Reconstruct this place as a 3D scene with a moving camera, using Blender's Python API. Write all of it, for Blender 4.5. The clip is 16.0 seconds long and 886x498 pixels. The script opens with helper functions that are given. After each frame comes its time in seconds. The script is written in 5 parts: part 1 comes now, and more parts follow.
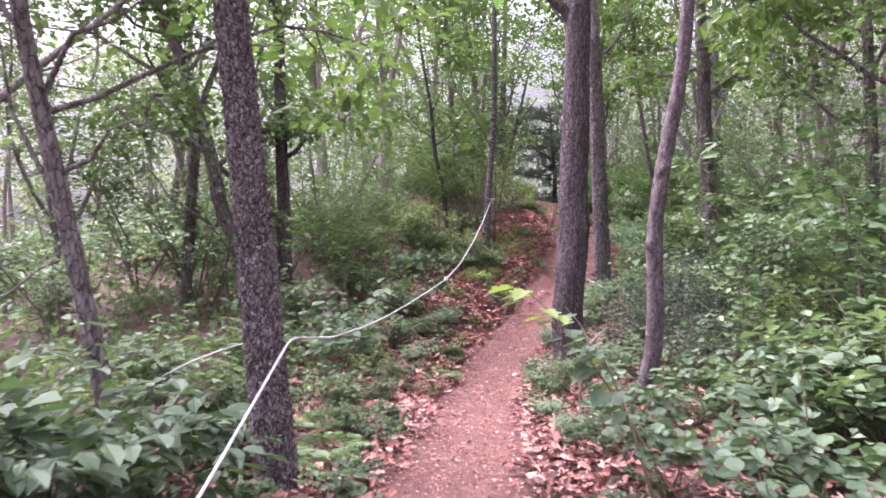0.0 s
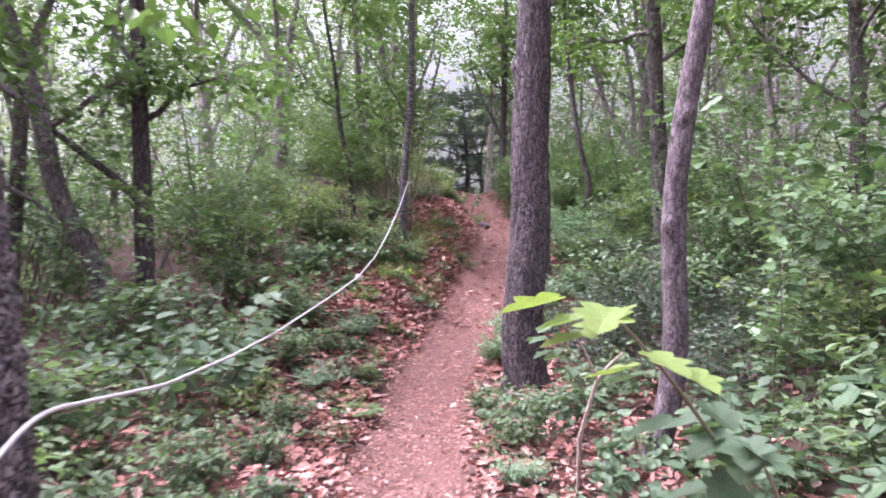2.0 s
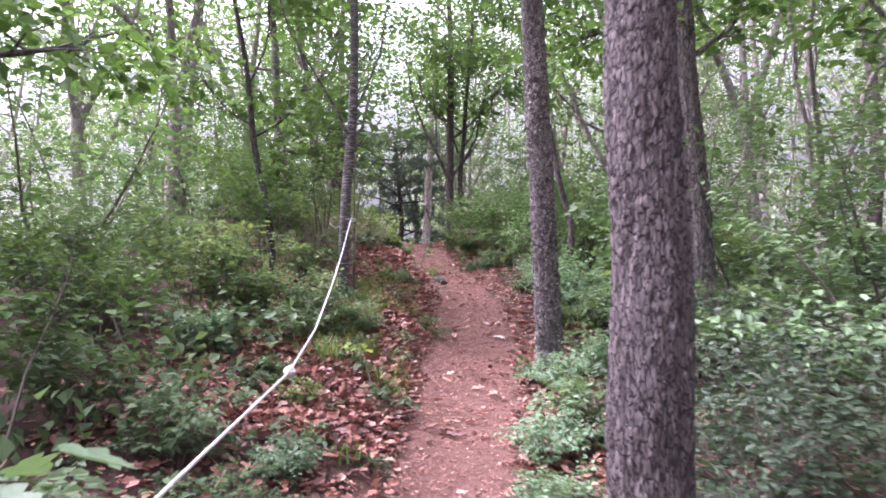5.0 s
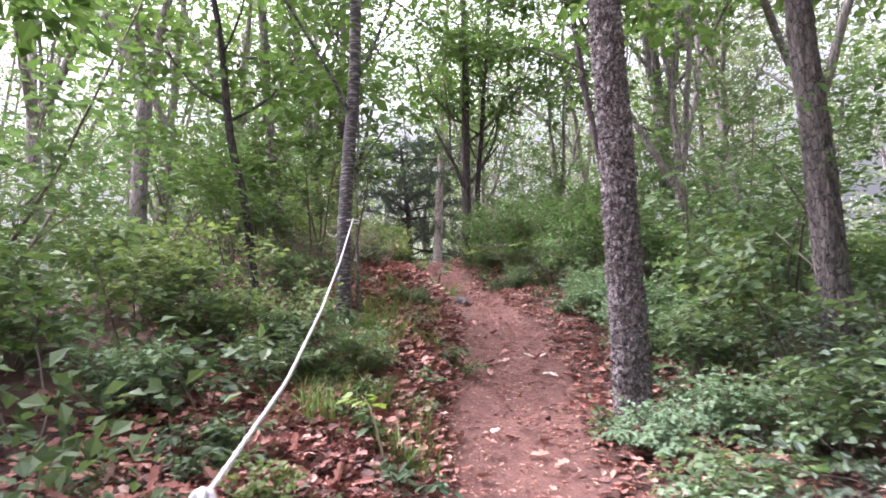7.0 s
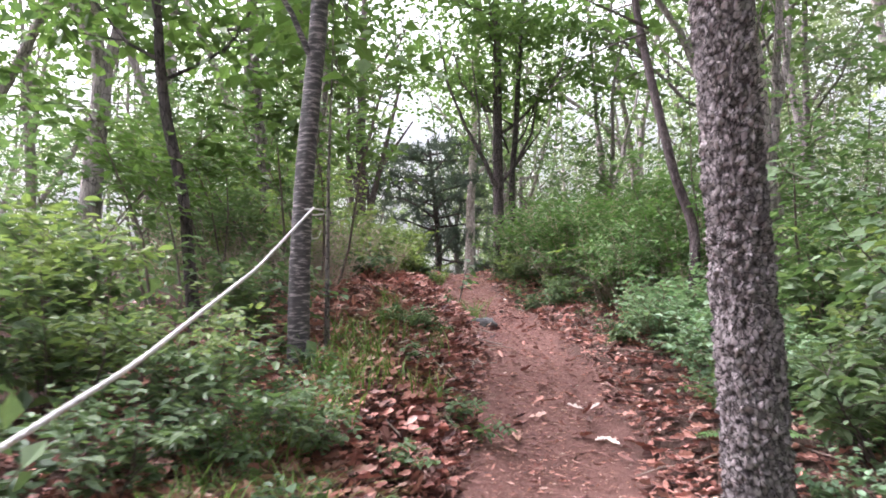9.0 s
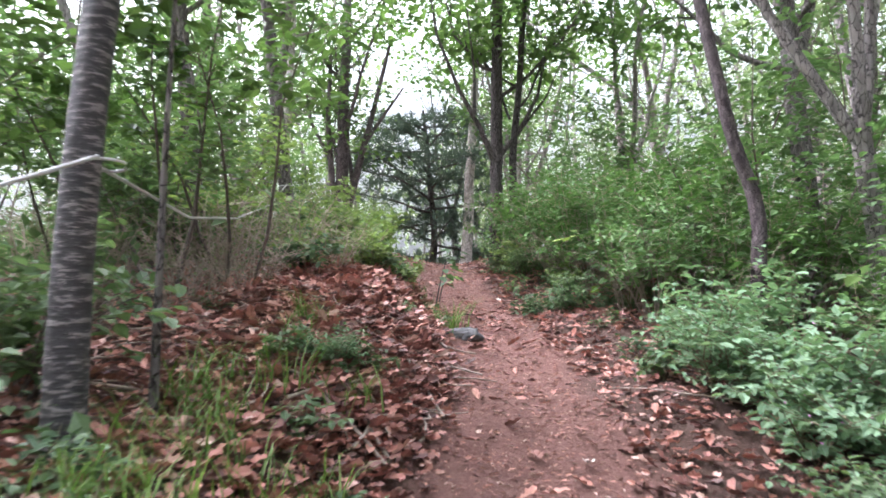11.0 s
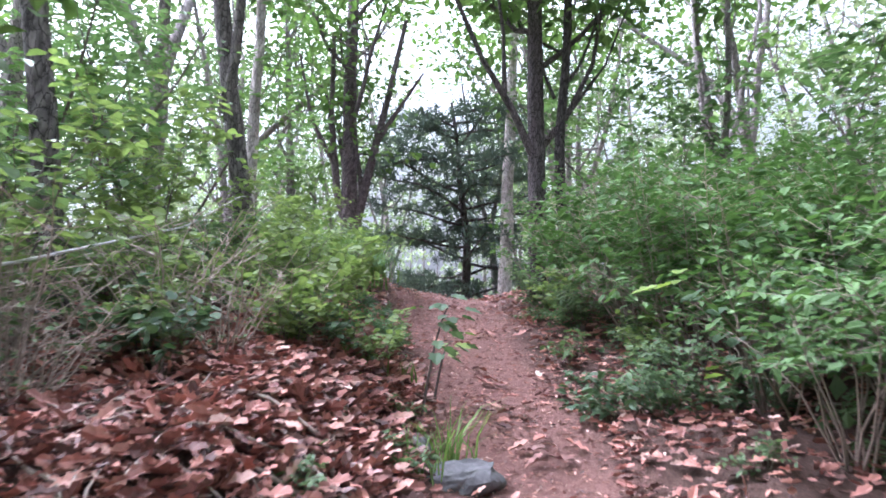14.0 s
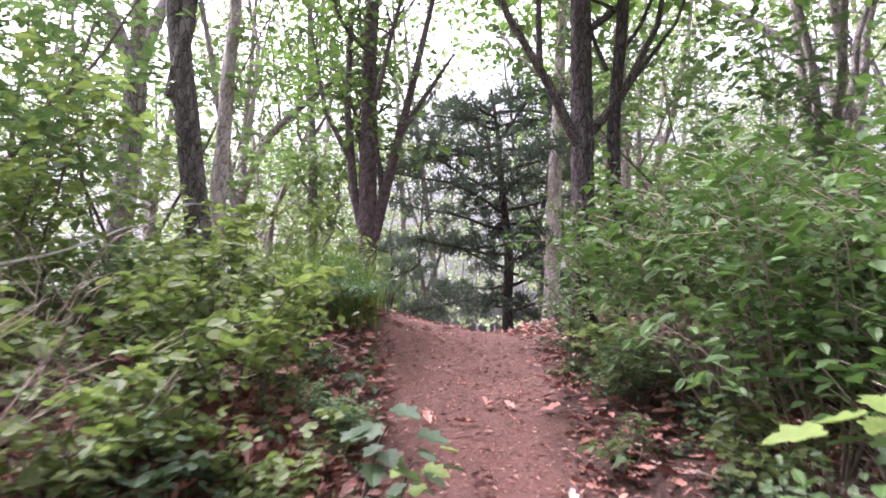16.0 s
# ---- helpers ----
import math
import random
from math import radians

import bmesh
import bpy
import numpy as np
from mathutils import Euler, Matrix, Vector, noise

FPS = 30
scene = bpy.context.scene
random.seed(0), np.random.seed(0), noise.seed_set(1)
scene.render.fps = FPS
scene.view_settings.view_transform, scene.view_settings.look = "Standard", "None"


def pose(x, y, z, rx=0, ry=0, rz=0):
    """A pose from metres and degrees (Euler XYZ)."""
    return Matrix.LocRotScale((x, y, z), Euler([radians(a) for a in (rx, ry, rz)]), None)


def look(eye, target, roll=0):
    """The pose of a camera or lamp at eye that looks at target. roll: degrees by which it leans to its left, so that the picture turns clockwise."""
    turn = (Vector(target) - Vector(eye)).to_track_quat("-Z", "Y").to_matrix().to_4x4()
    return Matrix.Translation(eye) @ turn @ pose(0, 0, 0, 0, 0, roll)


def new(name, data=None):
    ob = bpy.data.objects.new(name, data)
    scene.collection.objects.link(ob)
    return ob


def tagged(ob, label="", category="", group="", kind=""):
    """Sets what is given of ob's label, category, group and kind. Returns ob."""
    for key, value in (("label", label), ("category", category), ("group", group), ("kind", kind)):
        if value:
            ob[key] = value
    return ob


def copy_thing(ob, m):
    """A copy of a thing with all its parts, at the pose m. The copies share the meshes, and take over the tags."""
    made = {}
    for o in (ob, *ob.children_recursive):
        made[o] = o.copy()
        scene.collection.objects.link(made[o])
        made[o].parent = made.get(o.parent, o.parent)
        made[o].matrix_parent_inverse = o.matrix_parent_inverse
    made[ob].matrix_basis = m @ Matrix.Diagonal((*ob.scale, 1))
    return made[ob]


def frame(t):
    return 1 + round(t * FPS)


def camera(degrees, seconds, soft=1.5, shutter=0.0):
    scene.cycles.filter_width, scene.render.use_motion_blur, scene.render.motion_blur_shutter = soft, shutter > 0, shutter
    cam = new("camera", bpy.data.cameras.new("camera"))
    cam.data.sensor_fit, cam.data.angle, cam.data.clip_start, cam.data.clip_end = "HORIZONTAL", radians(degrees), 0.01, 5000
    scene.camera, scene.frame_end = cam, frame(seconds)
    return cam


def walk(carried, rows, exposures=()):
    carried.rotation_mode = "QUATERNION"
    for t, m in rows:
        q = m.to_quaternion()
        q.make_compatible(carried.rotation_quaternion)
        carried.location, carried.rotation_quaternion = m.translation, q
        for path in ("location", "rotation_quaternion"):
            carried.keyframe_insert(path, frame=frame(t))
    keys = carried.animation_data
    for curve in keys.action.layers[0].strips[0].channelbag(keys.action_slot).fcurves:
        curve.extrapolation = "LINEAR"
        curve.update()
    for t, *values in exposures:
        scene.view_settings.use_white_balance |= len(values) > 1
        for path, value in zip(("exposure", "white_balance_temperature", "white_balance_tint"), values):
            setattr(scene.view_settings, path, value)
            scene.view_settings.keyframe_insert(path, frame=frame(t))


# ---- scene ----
cam = camera(64.9, 16.0, soft=1.7, shutter=0.5)
METRES, EYE, TILT, LEAN, TURN = 17.0, 1.5, 0.0, 0.0, 0.0
ROWS = [
    (0.0, 0.0, 0.0, 0.0, -0.0, 0.0, -0.0),
    (0.5, -0.0034, 0.0321, -0.0014, -1.43, 0.14, 0.03),
    (1.0, -0.0032, 0.0654, -0.003, -2.98, 0.05, -0.01),
    (1.5, -0.005, 0.0974, -0.0042, -5.15, -0.16, -0.04),
    (2.0, -0.0061, 0.1311, -0.0053, -8.09, -0.23, -0.1),
    (2.5, -0.0054, 0.1632, -0.006, -12.34, 0.11, -0.1),
    (3.0, -0.004, 0.1973, -0.0071, -15.79, 0.73, -0.09),
    (3.5, -0.0056, 0.2299, -0.0061, -17.08, 1.76, 0.01),
    (4.0, -0.0087, 0.2633, -0.0045, -16.68, 3.2, 0.3),
    (4.5, -0.0086, 0.2977, -0.0042, -15.23, 4.04, 0.53),
    (7.0, 0.01, 0.4551, -0.0024, -14.45, 6.68, 1.59),
    (7.5, 0.0178, 0.4857, 0.0005, -13.83, 7.15, 1.74),
    (8.0, 0.0305, 0.5153, 0.0032, -12.7, 7.73, 1.69),
    (8.5, 0.0428, 0.5447, 0.0047, -11.89, 7.87, 1.52),
    (9.0, 0.0561, 0.5744, 0.0079, -11.06, 7.88, 1.21),
    (9.5, 0.0665, 0.6038, 0.0105, -10.84, 7.61, 0.98),
    (10.0, 0.0783, 0.633, 0.0149, -10.74, 7.18, 0.78),
    (12.5, 0.1294, 0.7792, 0.0434, -9.03, 6.34, 0.72),
    (13.0, 0.136, 0.8057, 0.0493, -8.33, 6.79, 0.93),
    (13.5, 0.1435, 0.8322, 0.0548, -7.21, 7.19, 1.02),
    (14.0, 0.1516, 0.858, 0.0601, -6.11, 7.3, 1.02),
    (14.5, 0.16, 0.8838, 0.0665, -4.83, 7.09, 1.02),
    (15.0, 0.1688, 0.9088, 0.0732, -3.39, 7.07, 0.88),
    (15.5, 0.1755, 0.9344, 0.079, -2.6, 6.82, 0.74),
    (16.0, 0.1839, 0.9599, 0.0854, -1.41, 7.06, 0.56),
]
walk(cam, [(t, pose(0, 0, EYE, TILT, LEAN, TURN) @ pose(METRES * x, METRES * y, METRES * z, 90 + pitch, roll, yaw)) for t, x, y, z, yaw, pitch, roll in ROWS],
     exposures=((0.0, -0.53, 6000, 39), (3.0, -0.43, 5750, 34), (4.5, -0.41, 5800, 34), (7.0, -0.47, 6050, 28), (10.0, -0.34, 6100, 20), (12.5, -0.18, 5250, 14), (13.5, -0.24, 5350, 19), (15.0, -0.25, 5600, 26), (16.0, -0.28, 6050, 32)))
SKY, SUN = 1.6, 2.6

# ---- world and light: a bright overcast sky over a closed wood ----
world = bpy.data.worlds.new("overcast_sky")
scene.world = world
world.use_nodes = True
wn, wl = world.node_tree.nodes, world.node_tree.links
wn.clear()
w_out = wn.new("ShaderNodeOutputWorld")
w_bg = wn.new("ShaderNodeBackground")
w_sky = wn.new("ShaderNodeTexSky")
w_sky.sky_type, w_sky.sun_disc = "NISHITA", False
w_sky.sun_elevation, w_sky.sun_rotation = radians(52), radians(-60)
w_sky.air_density, w_sky.dust_density, w_sky.ozone_density = 1.0, 6.0, 0.6
w_grey = wn.new("ShaderNodeHueSaturation")
w_grey.inputs["Saturation"].default_value = 0.16
w_bg.inputs["Strength"].default_value = SKY
wl.new(w_sky.outputs["Color"], w_grey.inputs["Color"])
# a thick overcast is about three times as bright overhead as at the horizon
w_way, w_split = wn.new("ShaderNodeTexCoord"), wn.new("ShaderNodeSeparateXYZ")
w_rise, w_mul = wn.new("ShaderNodeMapRange"), wn.new("ShaderNodeVectorMath")
w_rise.inputs["From Min"].default_value = 0.15
w_rise.inputs["To Min"].default_value, w_rise.inputs["To Max"].default_value = 0.14, 2.0
w_rise.interpolation_type, w_mul.operation = "SMOOTHSTEP", "MULTIPLY"
wl.new(w_way.outputs["Generated"], w_split.inputs["Vector"])
wl.new(w_split.outputs["Z"], w_rise.inputs["Value"])
wl.new(w_grey.outputs["Color"], w_mul.inputs[0])
wl.new(w_rise.outputs["Result"], w_mul.inputs[1])
wl.new(w_mul.outputs["Vector"], w_bg.inputs["Color"])
wl.new(w_bg.outputs["Background"], w_out.inputs["Surface"])
sun = new("sun", bpy.data.lights.new("sun", "SUN"))
sun.data.energy, sun.data.angle, sun.data.color = SUN, radians(20), (1.0, 0.96, 0.9)
sun.matrix_world = look((0, 0, 30), (0 - math.sin(radians(-60)) * 20, -math.cos(radians(-60)) * 20, 4))

# ---- materials ----


def mat(name):
    m = bpy.data.materials.new(name)
    m.use_nodes = True
    nt = m.node_tree
    b = nt.nodes["Principled BSDF"]
    return m, nt, b


def ramp(nt, fac, stops):
    r = nt.nodes.new("ShaderNodeValToRGB")
    while len(r.color_ramp.elements) < len(stops):
        r.color_ramp.elements.new(0.5)
    for e, (p, c) in zip(r.color_ramp.elements, stops):
        e.position, e.color = p, (*c, 1)
    nt.links.new(fac, r.inputs["Fac"])
    return r.outputs["Color"]


def noise_tex(nt, scale, detail=5, stretch=(1, 1, 1), rough=0.6):
    tc = nt.nodes.new("ShaderNodeTexCoord")
    mp = nt.nodes.new("ShaderNodeMapping")
    mp.inputs["Scale"].default_value = stretch
    n = nt.nodes.new("ShaderNodeTexNoise")
    n.inputs["Scale"].default_value, n.inputs["Detail"].default_value, n.inputs["Roughness"].default_value = scale, detail, rough
    nt.links.new(tc.outputs["Object"], mp.inputs["Vector"])
    nt.links.new(mp.outputs["Vector"], n.inputs["Vector"])
    return n.outputs["Fac"]


def mix(nt, fac, a, b, mode="MIX"):
    n = nt.nodes.new("ShaderNodeMix")
    n.data_type, n.blend_type = "RGBA", mode
    ins = [n.inputs[0], n.inputs[6], n.inputs[7]]
    for sock, v in zip(ins, (fac, a, b)):
        if isinstance(v, bpy.types.NodeSocket):
            nt.links.new(v, sock)
        else:
            sock.default_value = v if isinstance(v, float) else (*v, 1)
    return n.outputs[2]


def bump(nt, b, height, strength, distance):
    n = nt.nodes.new("ShaderNodeBump")
    n.inputs["Strength"].default_value, n.inputs["Distance"].default_value = strength, distance
    nt.links.new(height, n.inputs["Height"])
    nt.links.new(n.outputs["Normal"], b.inputs["Normal"])


def leaf_material(name, dark, mid, light, gloss=0.45, through_light=0.35):
    """Thin leaf: a glossy upper face with light shining through; each leaf has its own shade."""
    m, nt, b = mat(name)
    geo = nt.nodes.new("ShaderNodeNewGeometry")
    oi = nt.nodes.new("ShaderNodeObjectInfo")
    add = nt.nodes.new("ShaderNodeMath")
    add.operation, add.use_clamp = "MULTIPLY_ADD", True
    nt.links.new(oi.outputs["Random"], add.inputs[0])
    add.inputs[1].default_value = 0.3
    nt.links.new(geo.outputs["Random Per Island"], add.inputs[2])
    sub = nt.nodes.new("ShaderNodeMath")
    sub.operation = "SUBTRACT"
    sub.inputs[1].default_value = 0.15
    nt.links.new(add.outputs[0], sub.inputs[0])
    col = ramp(nt, sub.outputs[0], ((0.0, dark), (0.5, mid), (0.92, light), (1.0, [min(1, c * 1.25) for c in light])))
    patch = noise_tex(nt, 60, 3)
    col = mix(nt, 0.35, col, ramp(nt, patch, ((0.3, [c * 0.7 for c in mid]), (0.7, [c * 1.3 for c in mid]))), "MIX")
    nt.links.new(col, b.inputs["Base Color"])
    b.inputs["Roughness"].default_value = gloss
    b.inputs["Specular IOR Level"].default_value = 0.28
    tr = nt.nodes.new("ShaderNodeBsdfTranslucent")
    warm = mix(nt, 1.0, col, (1.25, 1.36, 0.78), "MULTIPLY")
    nt.links.new(warm, tr.inputs["Color"])
    ms = nt.nodes.new("ShaderNodeMixShader")
    ms.inputs[0].default_value = through_light
    nt.links.new(b.outputs[0], ms.inputs[1])
    nt.links.new(tr.outputs[0], ms.inputs[2])
    nt.links.new(ms.outputs[0], nt.nodes["Material Output"].inputs["Surface"])
    return m


def bark_material(name, dark, mid, light, scale=1.0, flat=1.0, gain=0.012, plates_at=(26, 9, 0.065, 0.4)):
    """Fissured bark: upright plates, weathered lighter patches, fine grain."""
    m, nt, b = mat(name)
    grain = noise_tex(nt, 60 * scale, 8, (1, 1, 0.25 * flat), 0.65)
    broad = noise_tex(nt, 5 * scale, 4, (1, 1, 0.6))
    plates = noise_tex(nt, 26 * scale, 3, (1, 1, 0.3 * flat))
    c1 = ramp(nt, grain, ((0.25, dark), (0.55, mid), (0.8, light)))
    c2 = mix(nt, 0.5, c1, ramp(nt, broad, ((0.3, dark), (0.62, mid), (0.85, light))))
    c3 = mix(nt, 0.45, c2, ramp(nt, plates, ((0.35, dark), (0.65, light))))
    # plates parted by ragged dark cracks: plates a metre across and up, crack width, raggedness
    wide, tall, gap, rag = plates_at
    tc, mp, nz, off, vo, cell = (nt.nodes.new("ShaderNode" + k) for k in ("TexCoord", "Mapping", "TexNoise", "VectorMath", "TexVoronoi", "TexVoronoi"))
    mp.inputs["Scale"].default_value = (wide, wide, tall)
    nz.inputs["Scale"].default_value, nz.inputs["Detail"].default_value = 1.3, 4
    off.operation = "MULTIPLY_ADD"
    off.inputs[1].default_value = (rag * 2, rag * 2, rag * 2)
    vo.feature = "DISTANCE_TO_EDGE"
    vo.inputs["Scale"].default_value = cell.inputs["Scale"].default_value = 1.0
    nt.links.new(tc.outputs["Object"], mp.inputs["Vector"])
    nt.links.new(mp.outputs["Vector"], nz.inputs["Vector"])
    nt.links.new(nz.outputs["Color"], off.inputs[0])
    nt.links.new(mp.outputs["Vector"], off.inputs[2])
    nt.links.new(off.outputs["Vector"], vo.inputs["Vector"])
    nt.links.new(off.outputs["Vector"], cell.inputs["Vector"])
    tone = ramp(nt, cell.outputs["Color"], ((0.2, (0.8, 0.8, 0.81)), (0.8, (1.28, 1.26, 1.26))))
    c3 = mix(nt, 0.75, c3, tone, "MULTIPLY")
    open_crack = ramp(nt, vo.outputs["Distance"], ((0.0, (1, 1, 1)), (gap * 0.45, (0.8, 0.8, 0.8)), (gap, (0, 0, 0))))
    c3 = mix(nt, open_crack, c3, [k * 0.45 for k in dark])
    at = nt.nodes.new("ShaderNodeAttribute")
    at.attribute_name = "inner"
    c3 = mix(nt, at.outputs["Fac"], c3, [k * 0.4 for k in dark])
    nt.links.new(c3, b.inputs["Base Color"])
    b.inputs["Roughness"].default_value = 0.9
    b.inputs["Specular IOR Level"].default_value = 0.2
    h = nt.nodes.new("ShaderNodeMath")
    h.operation = "ADD"
    nt.links.new(grain, h.inputs[0])
    nt.links.new(plates, h.inputs[1])
    deep = nt.nodes.new("ShaderNodeMath")
    deep.operation = "SUBTRACT"
    nt.links.new(h.outputs[0], deep.inputs[0])
    nt.links.new(open_crack, deep.inputs[1])
    bump(nt, b, deep.outputs[0], 0.9, gain)
    return m


def lenticel_material(name):
    """Cherry-like bark: dark skin with pale level bands."""
    m, nt, b = mat(name)
    bands = noise_tex(nt, 9, 5, (1.3, 1.3, 6.0), 0.65)
    broad = noise_tex(nt, 4, 3)
    c = ramp(nt, bands, ((0.42, (0.016, 0.014, 0.015)), (0.52, (0.045, 0.038, 0.04)), (0.6, (0.26, 0.225, 0.22))))
    c = mix(nt, 0.3, c, ramp(nt, broad, ((0.3, (0.03, 0.027, 0.03)), (0.7, (0.09, 0.077, 0.077)))))
    nt.links.new(c, b.inputs["Base Color"])
    b.inputs["Roughness"].default_value = 0.75
    bump(nt, b, bands, 0.8, 0.012)
    return m


def plain_material(name, a, c, scale, rough=0.8, gain=0.004):
    m, nt, b = mat(name)
    n = noise_tex(nt, scale, 6)
    nt.links.new(ramp(nt, n, ((0.3, a), (0.7, c))), b.inputs["Base Color"])
    b.inputs["Roughness"].default_value = rough
    bump(nt, b, n, 0.6, gain)
    return m


def dead_leaf_material(name, stops):
    m, nt, b = mat(name)
    geo = nt.nodes.new("ShaderNodeNewGeometry")
    oi = nt.nodes.new("ShaderNodeObjectInfo")
    a = nt.nodes.new("ShaderNodeMath")
    a.operation = "ADD"
    fr = nt.nodes.new("ShaderNodeMath")
    fr.operation = "FRACT"
    nt.links.new(geo.outputs["Random Per Island"], a.inputs[0])
    nt.links.new(oi.outputs["Random"], a.inputs[1])
    nt.links.new(a.outputs[0], fr.inputs[0])
    c = ramp(nt, fr.outputs[0], stops)
    n = noise_tex(nt, 45, 4)
    c = mix(nt, 0.5, c, ramp(nt, n, ((0.3, (0.55, 0.5, 0.5)), (0.7, (1.15, 1.1, 1.1)))), "MULTIPLY")
    nt.links.new(c, b.inputs["Base Color"])
    b.inputs["Roughness"].default_value = 0.6
    bump(nt, b, n, 0.5, 0.003)
    return m


def ground_material():
    """Trodden red-brown earth on the trail, dark leaf mould beside it."""
    m, nt, b = mat("forest_soil")
    at = nt.nodes.new("ShaderNodeAttribute")
    at.attribute_name = "trail"
    fine = noise_tex(nt, 38, 8, (1, 1, 1), 0.7)
    broad = noise_tex(nt, 2.2, 5)
    bits = noise_tex(nt, 90, 3, (1, 1, 1), 0.75)
    soil = ramp(nt, fine, ((0.25, (0.112, 0.058, 0.045)), (0.52, (0.228, 0.12, 0.092)), (0.78, (0.355, 0.205, 0.165))))
    soil = mix(nt, 0.5, soil, ramp(nt, broad, ((0.3, (0.175, 0.087, 0.073)), (0.7, (0.3, 0.154, 0.128)))))
    soil = mix(nt, 0.35, soil, ramp(nt, bits, ((0.42, (0.1, 0.055, 0.05)), (0.6, (0.28, 0.145, 0.13)), (0.72, (0.5, 0.33, 0.3)))))
    mould = ramp(nt, fine, ((0.25, (0.045, 0.028, 0.022)), (0.55, (0.105, 0.062, 0.05)), (0.8, (0.2, 0.115, 0.09))))
    mould = mix(nt, 0.4, mould, ramp(nt, bits, ((0.4, (0.05, 0.03, 0.025)), (0.7, (0.24, 0.14, 0.11)))))
    c = mix(nt, at.outputs["Fac"], mould, soil)
    nt.links.new(c, b.inputs["Base Color"])
    b.inputs["Roughness"].default_value = 0.92
    b.inputs["Specular IOR Level"].default_value = 0.2
    h = nt.nodes.new("ShaderNodeMath")
    h.operation = "ADD"
    nt.links.new(fine, h.inputs[0])
    nt.links.new(bits, h.inputs[1])
    h2 = nt.nodes.new("ShaderNodeMath")
    h2.operation = "MULTIPLY_ADD"
    h2.inputs[1].default_value = 2.0
    nt.links.new(noise_tex(nt, 11, 4), h2.inputs[0])
    nt.links.new(h.outputs[0], h2.inputs[2])
    bump(nt, b, h2.outputs[0], 0.9, 0.03)
    return m


M_SOIL = ground_material()
M_LEAF_CROWN = leaf_material("crown_leaf", (0.05, 0.09, 0.028), (0.09, 0.15, 0.05), (0.15, 0.22, 0.08), 0.5, 0.32)
# distance haze is mixed into this leaf colour: paler and greyer than near crowns
M_LEAF_HAZE = leaf_material("hazed_leaf", (0.095, 0.125, 0.08), (0.148, 0.185, 0.122), (0.22, 0.26, 0.175), 0.6, 0.33)
M_LEAF_SHRUB = leaf_material("shrub_leaf", (0.058, 0.092, 0.047), (0.106, 0.158, 0.08), (0.172, 0.235, 0.12), 0.5, 0.36)
M_LEAF_THICKET = leaf_material("thicket_leaf", (0.055, 0.105, 0.035), (0.1, 0.178, 0.06), (0.168, 0.26, 0.108), 0.5, 0.3)
M_LEAF_SAPLING = leaf_material("sapling_leaf", (0.055, 0.1, 0.045), (0.1, 0.162, 0.074), (0.16, 0.235, 0.115), 0.45, 0.3)
# fine-leaved bush, with the deep shade it stands in put into the colour
M_LEAF_SHADED = leaf_material("shaded_bush_leaf", (0.03, 0.05, 0.03), (0.055, 0.085, 0.05), (0.092, 0.132, 0.078), 0.5, 0.25)
M_LEAF_PALE = leaf_material("clover_leaf", (0.11, 0.185, 0.105), (0.175, 0.265, 0.165), (0.25, 0.35, 0.225), 0.55, 0.3)
M_LEAF_BROAD = leaf_material("broad_leaf", (0.04, 0.073, 0.037), (0.072, 0.115, 0.061), (0.122, 0.178, 0.095), 0.52, 0.3)
M_LEAF_LIME = leaf_material("lime_leaf", (0.13, 0.19, 0.05), (0.195, 0.27, 0.075), (0.27, 0.35, 0.11), 0.45, 0.38)
M_LEAF_LIGHT = leaf_material("young_leaf", (0.1, 0.14, 0.055), (0.155, 0.205, 0.08), (0.22, 0.275, 0.11), 0.5, 0.42)
M_GRASS = leaf_material("grass_blade", (0.07, 0.12, 0.03), (0.12, 0.19, 0.05), (0.2, 0.27, 0.09), 0.5, 0.35)
M_NEEDLE = leaf_material("pine_needle", (0.05, 0.075, 0.062), (0.085, 0.115, 0.095), (0.13, 0.165, 0.14), 0.5, 0.15)
M_FLOWER = plain_material("clover_flower", (0.42, 0.16, 0.36), (0.55, 0.3, 0.48), 30)
M_BARK_PLATE = bark_material("plated_bark", (0.1, 0.084, 0.085), (0.235, 0.2, 0.202), (0.44, 0.39, 0.39), 1.0, 1.6, 0.012, (36, 22, 0.085, 0.55))
M_BARK_RIDGE = bark_material("ridged_bark", (0.06, 0.047, 0.049), (0.125, 0.1, 0.103), (0.25, 0.212, 0.214), 1.0, 0.6, 0.01, (52, 13, 0.1, 0.3))
M_BARK_OAK = bark_material("oak_bark", (0.07, 0.058, 0.058), (0.165, 0.138, 0.138), (0.36, 0.315, 0.31), 1.0, 1.4, 0.012, (40, 22, 0.1, 0.6))
M_BARK_RED = bark_material("reddish_bark", (0.055, 0.04, 0.043), (0.105, 0.081, 0.084), (0.21, 0.173, 0.176), 0.9, 1.6, 0.006, (42, 24, 0.06, 0.4))
M_BARK_GREY = bark_material("grey_bark", (0.08, 0.068, 0.065), (0.16, 0.138, 0.132), (0.28, 0.25, 0.242), 0.8)
# bark brightened to stand for haze and glare over far trunks
M_BARK_HAZE = bark_material("hazed_bark", (0.15, 0.128, 0.125), (0.26, 0.225, 0.22), (0.4, 0.355, 0.345), 0.8)
M_BARK_DARK = bark_material("dark_bark", (0.045, 0.038, 0.038), (0.085, 0.07, 0.07), (0.16, 0.135, 0.135), 0.9)
M_BARK_PALE = bark_material("pale_bark", (0.34, 0.29, 0.275), (0.5, 0.44, 0.42), (0.62, 0.56, 0.54), 0.7, 1.2, 0.004)
M_BARK_BAND = lenticel_material("banded_bark")
M_TWIG = plain_material("twig_bark", (0.06, 0.045, 0.04), (0.15, 0.115, 0.1), 40)
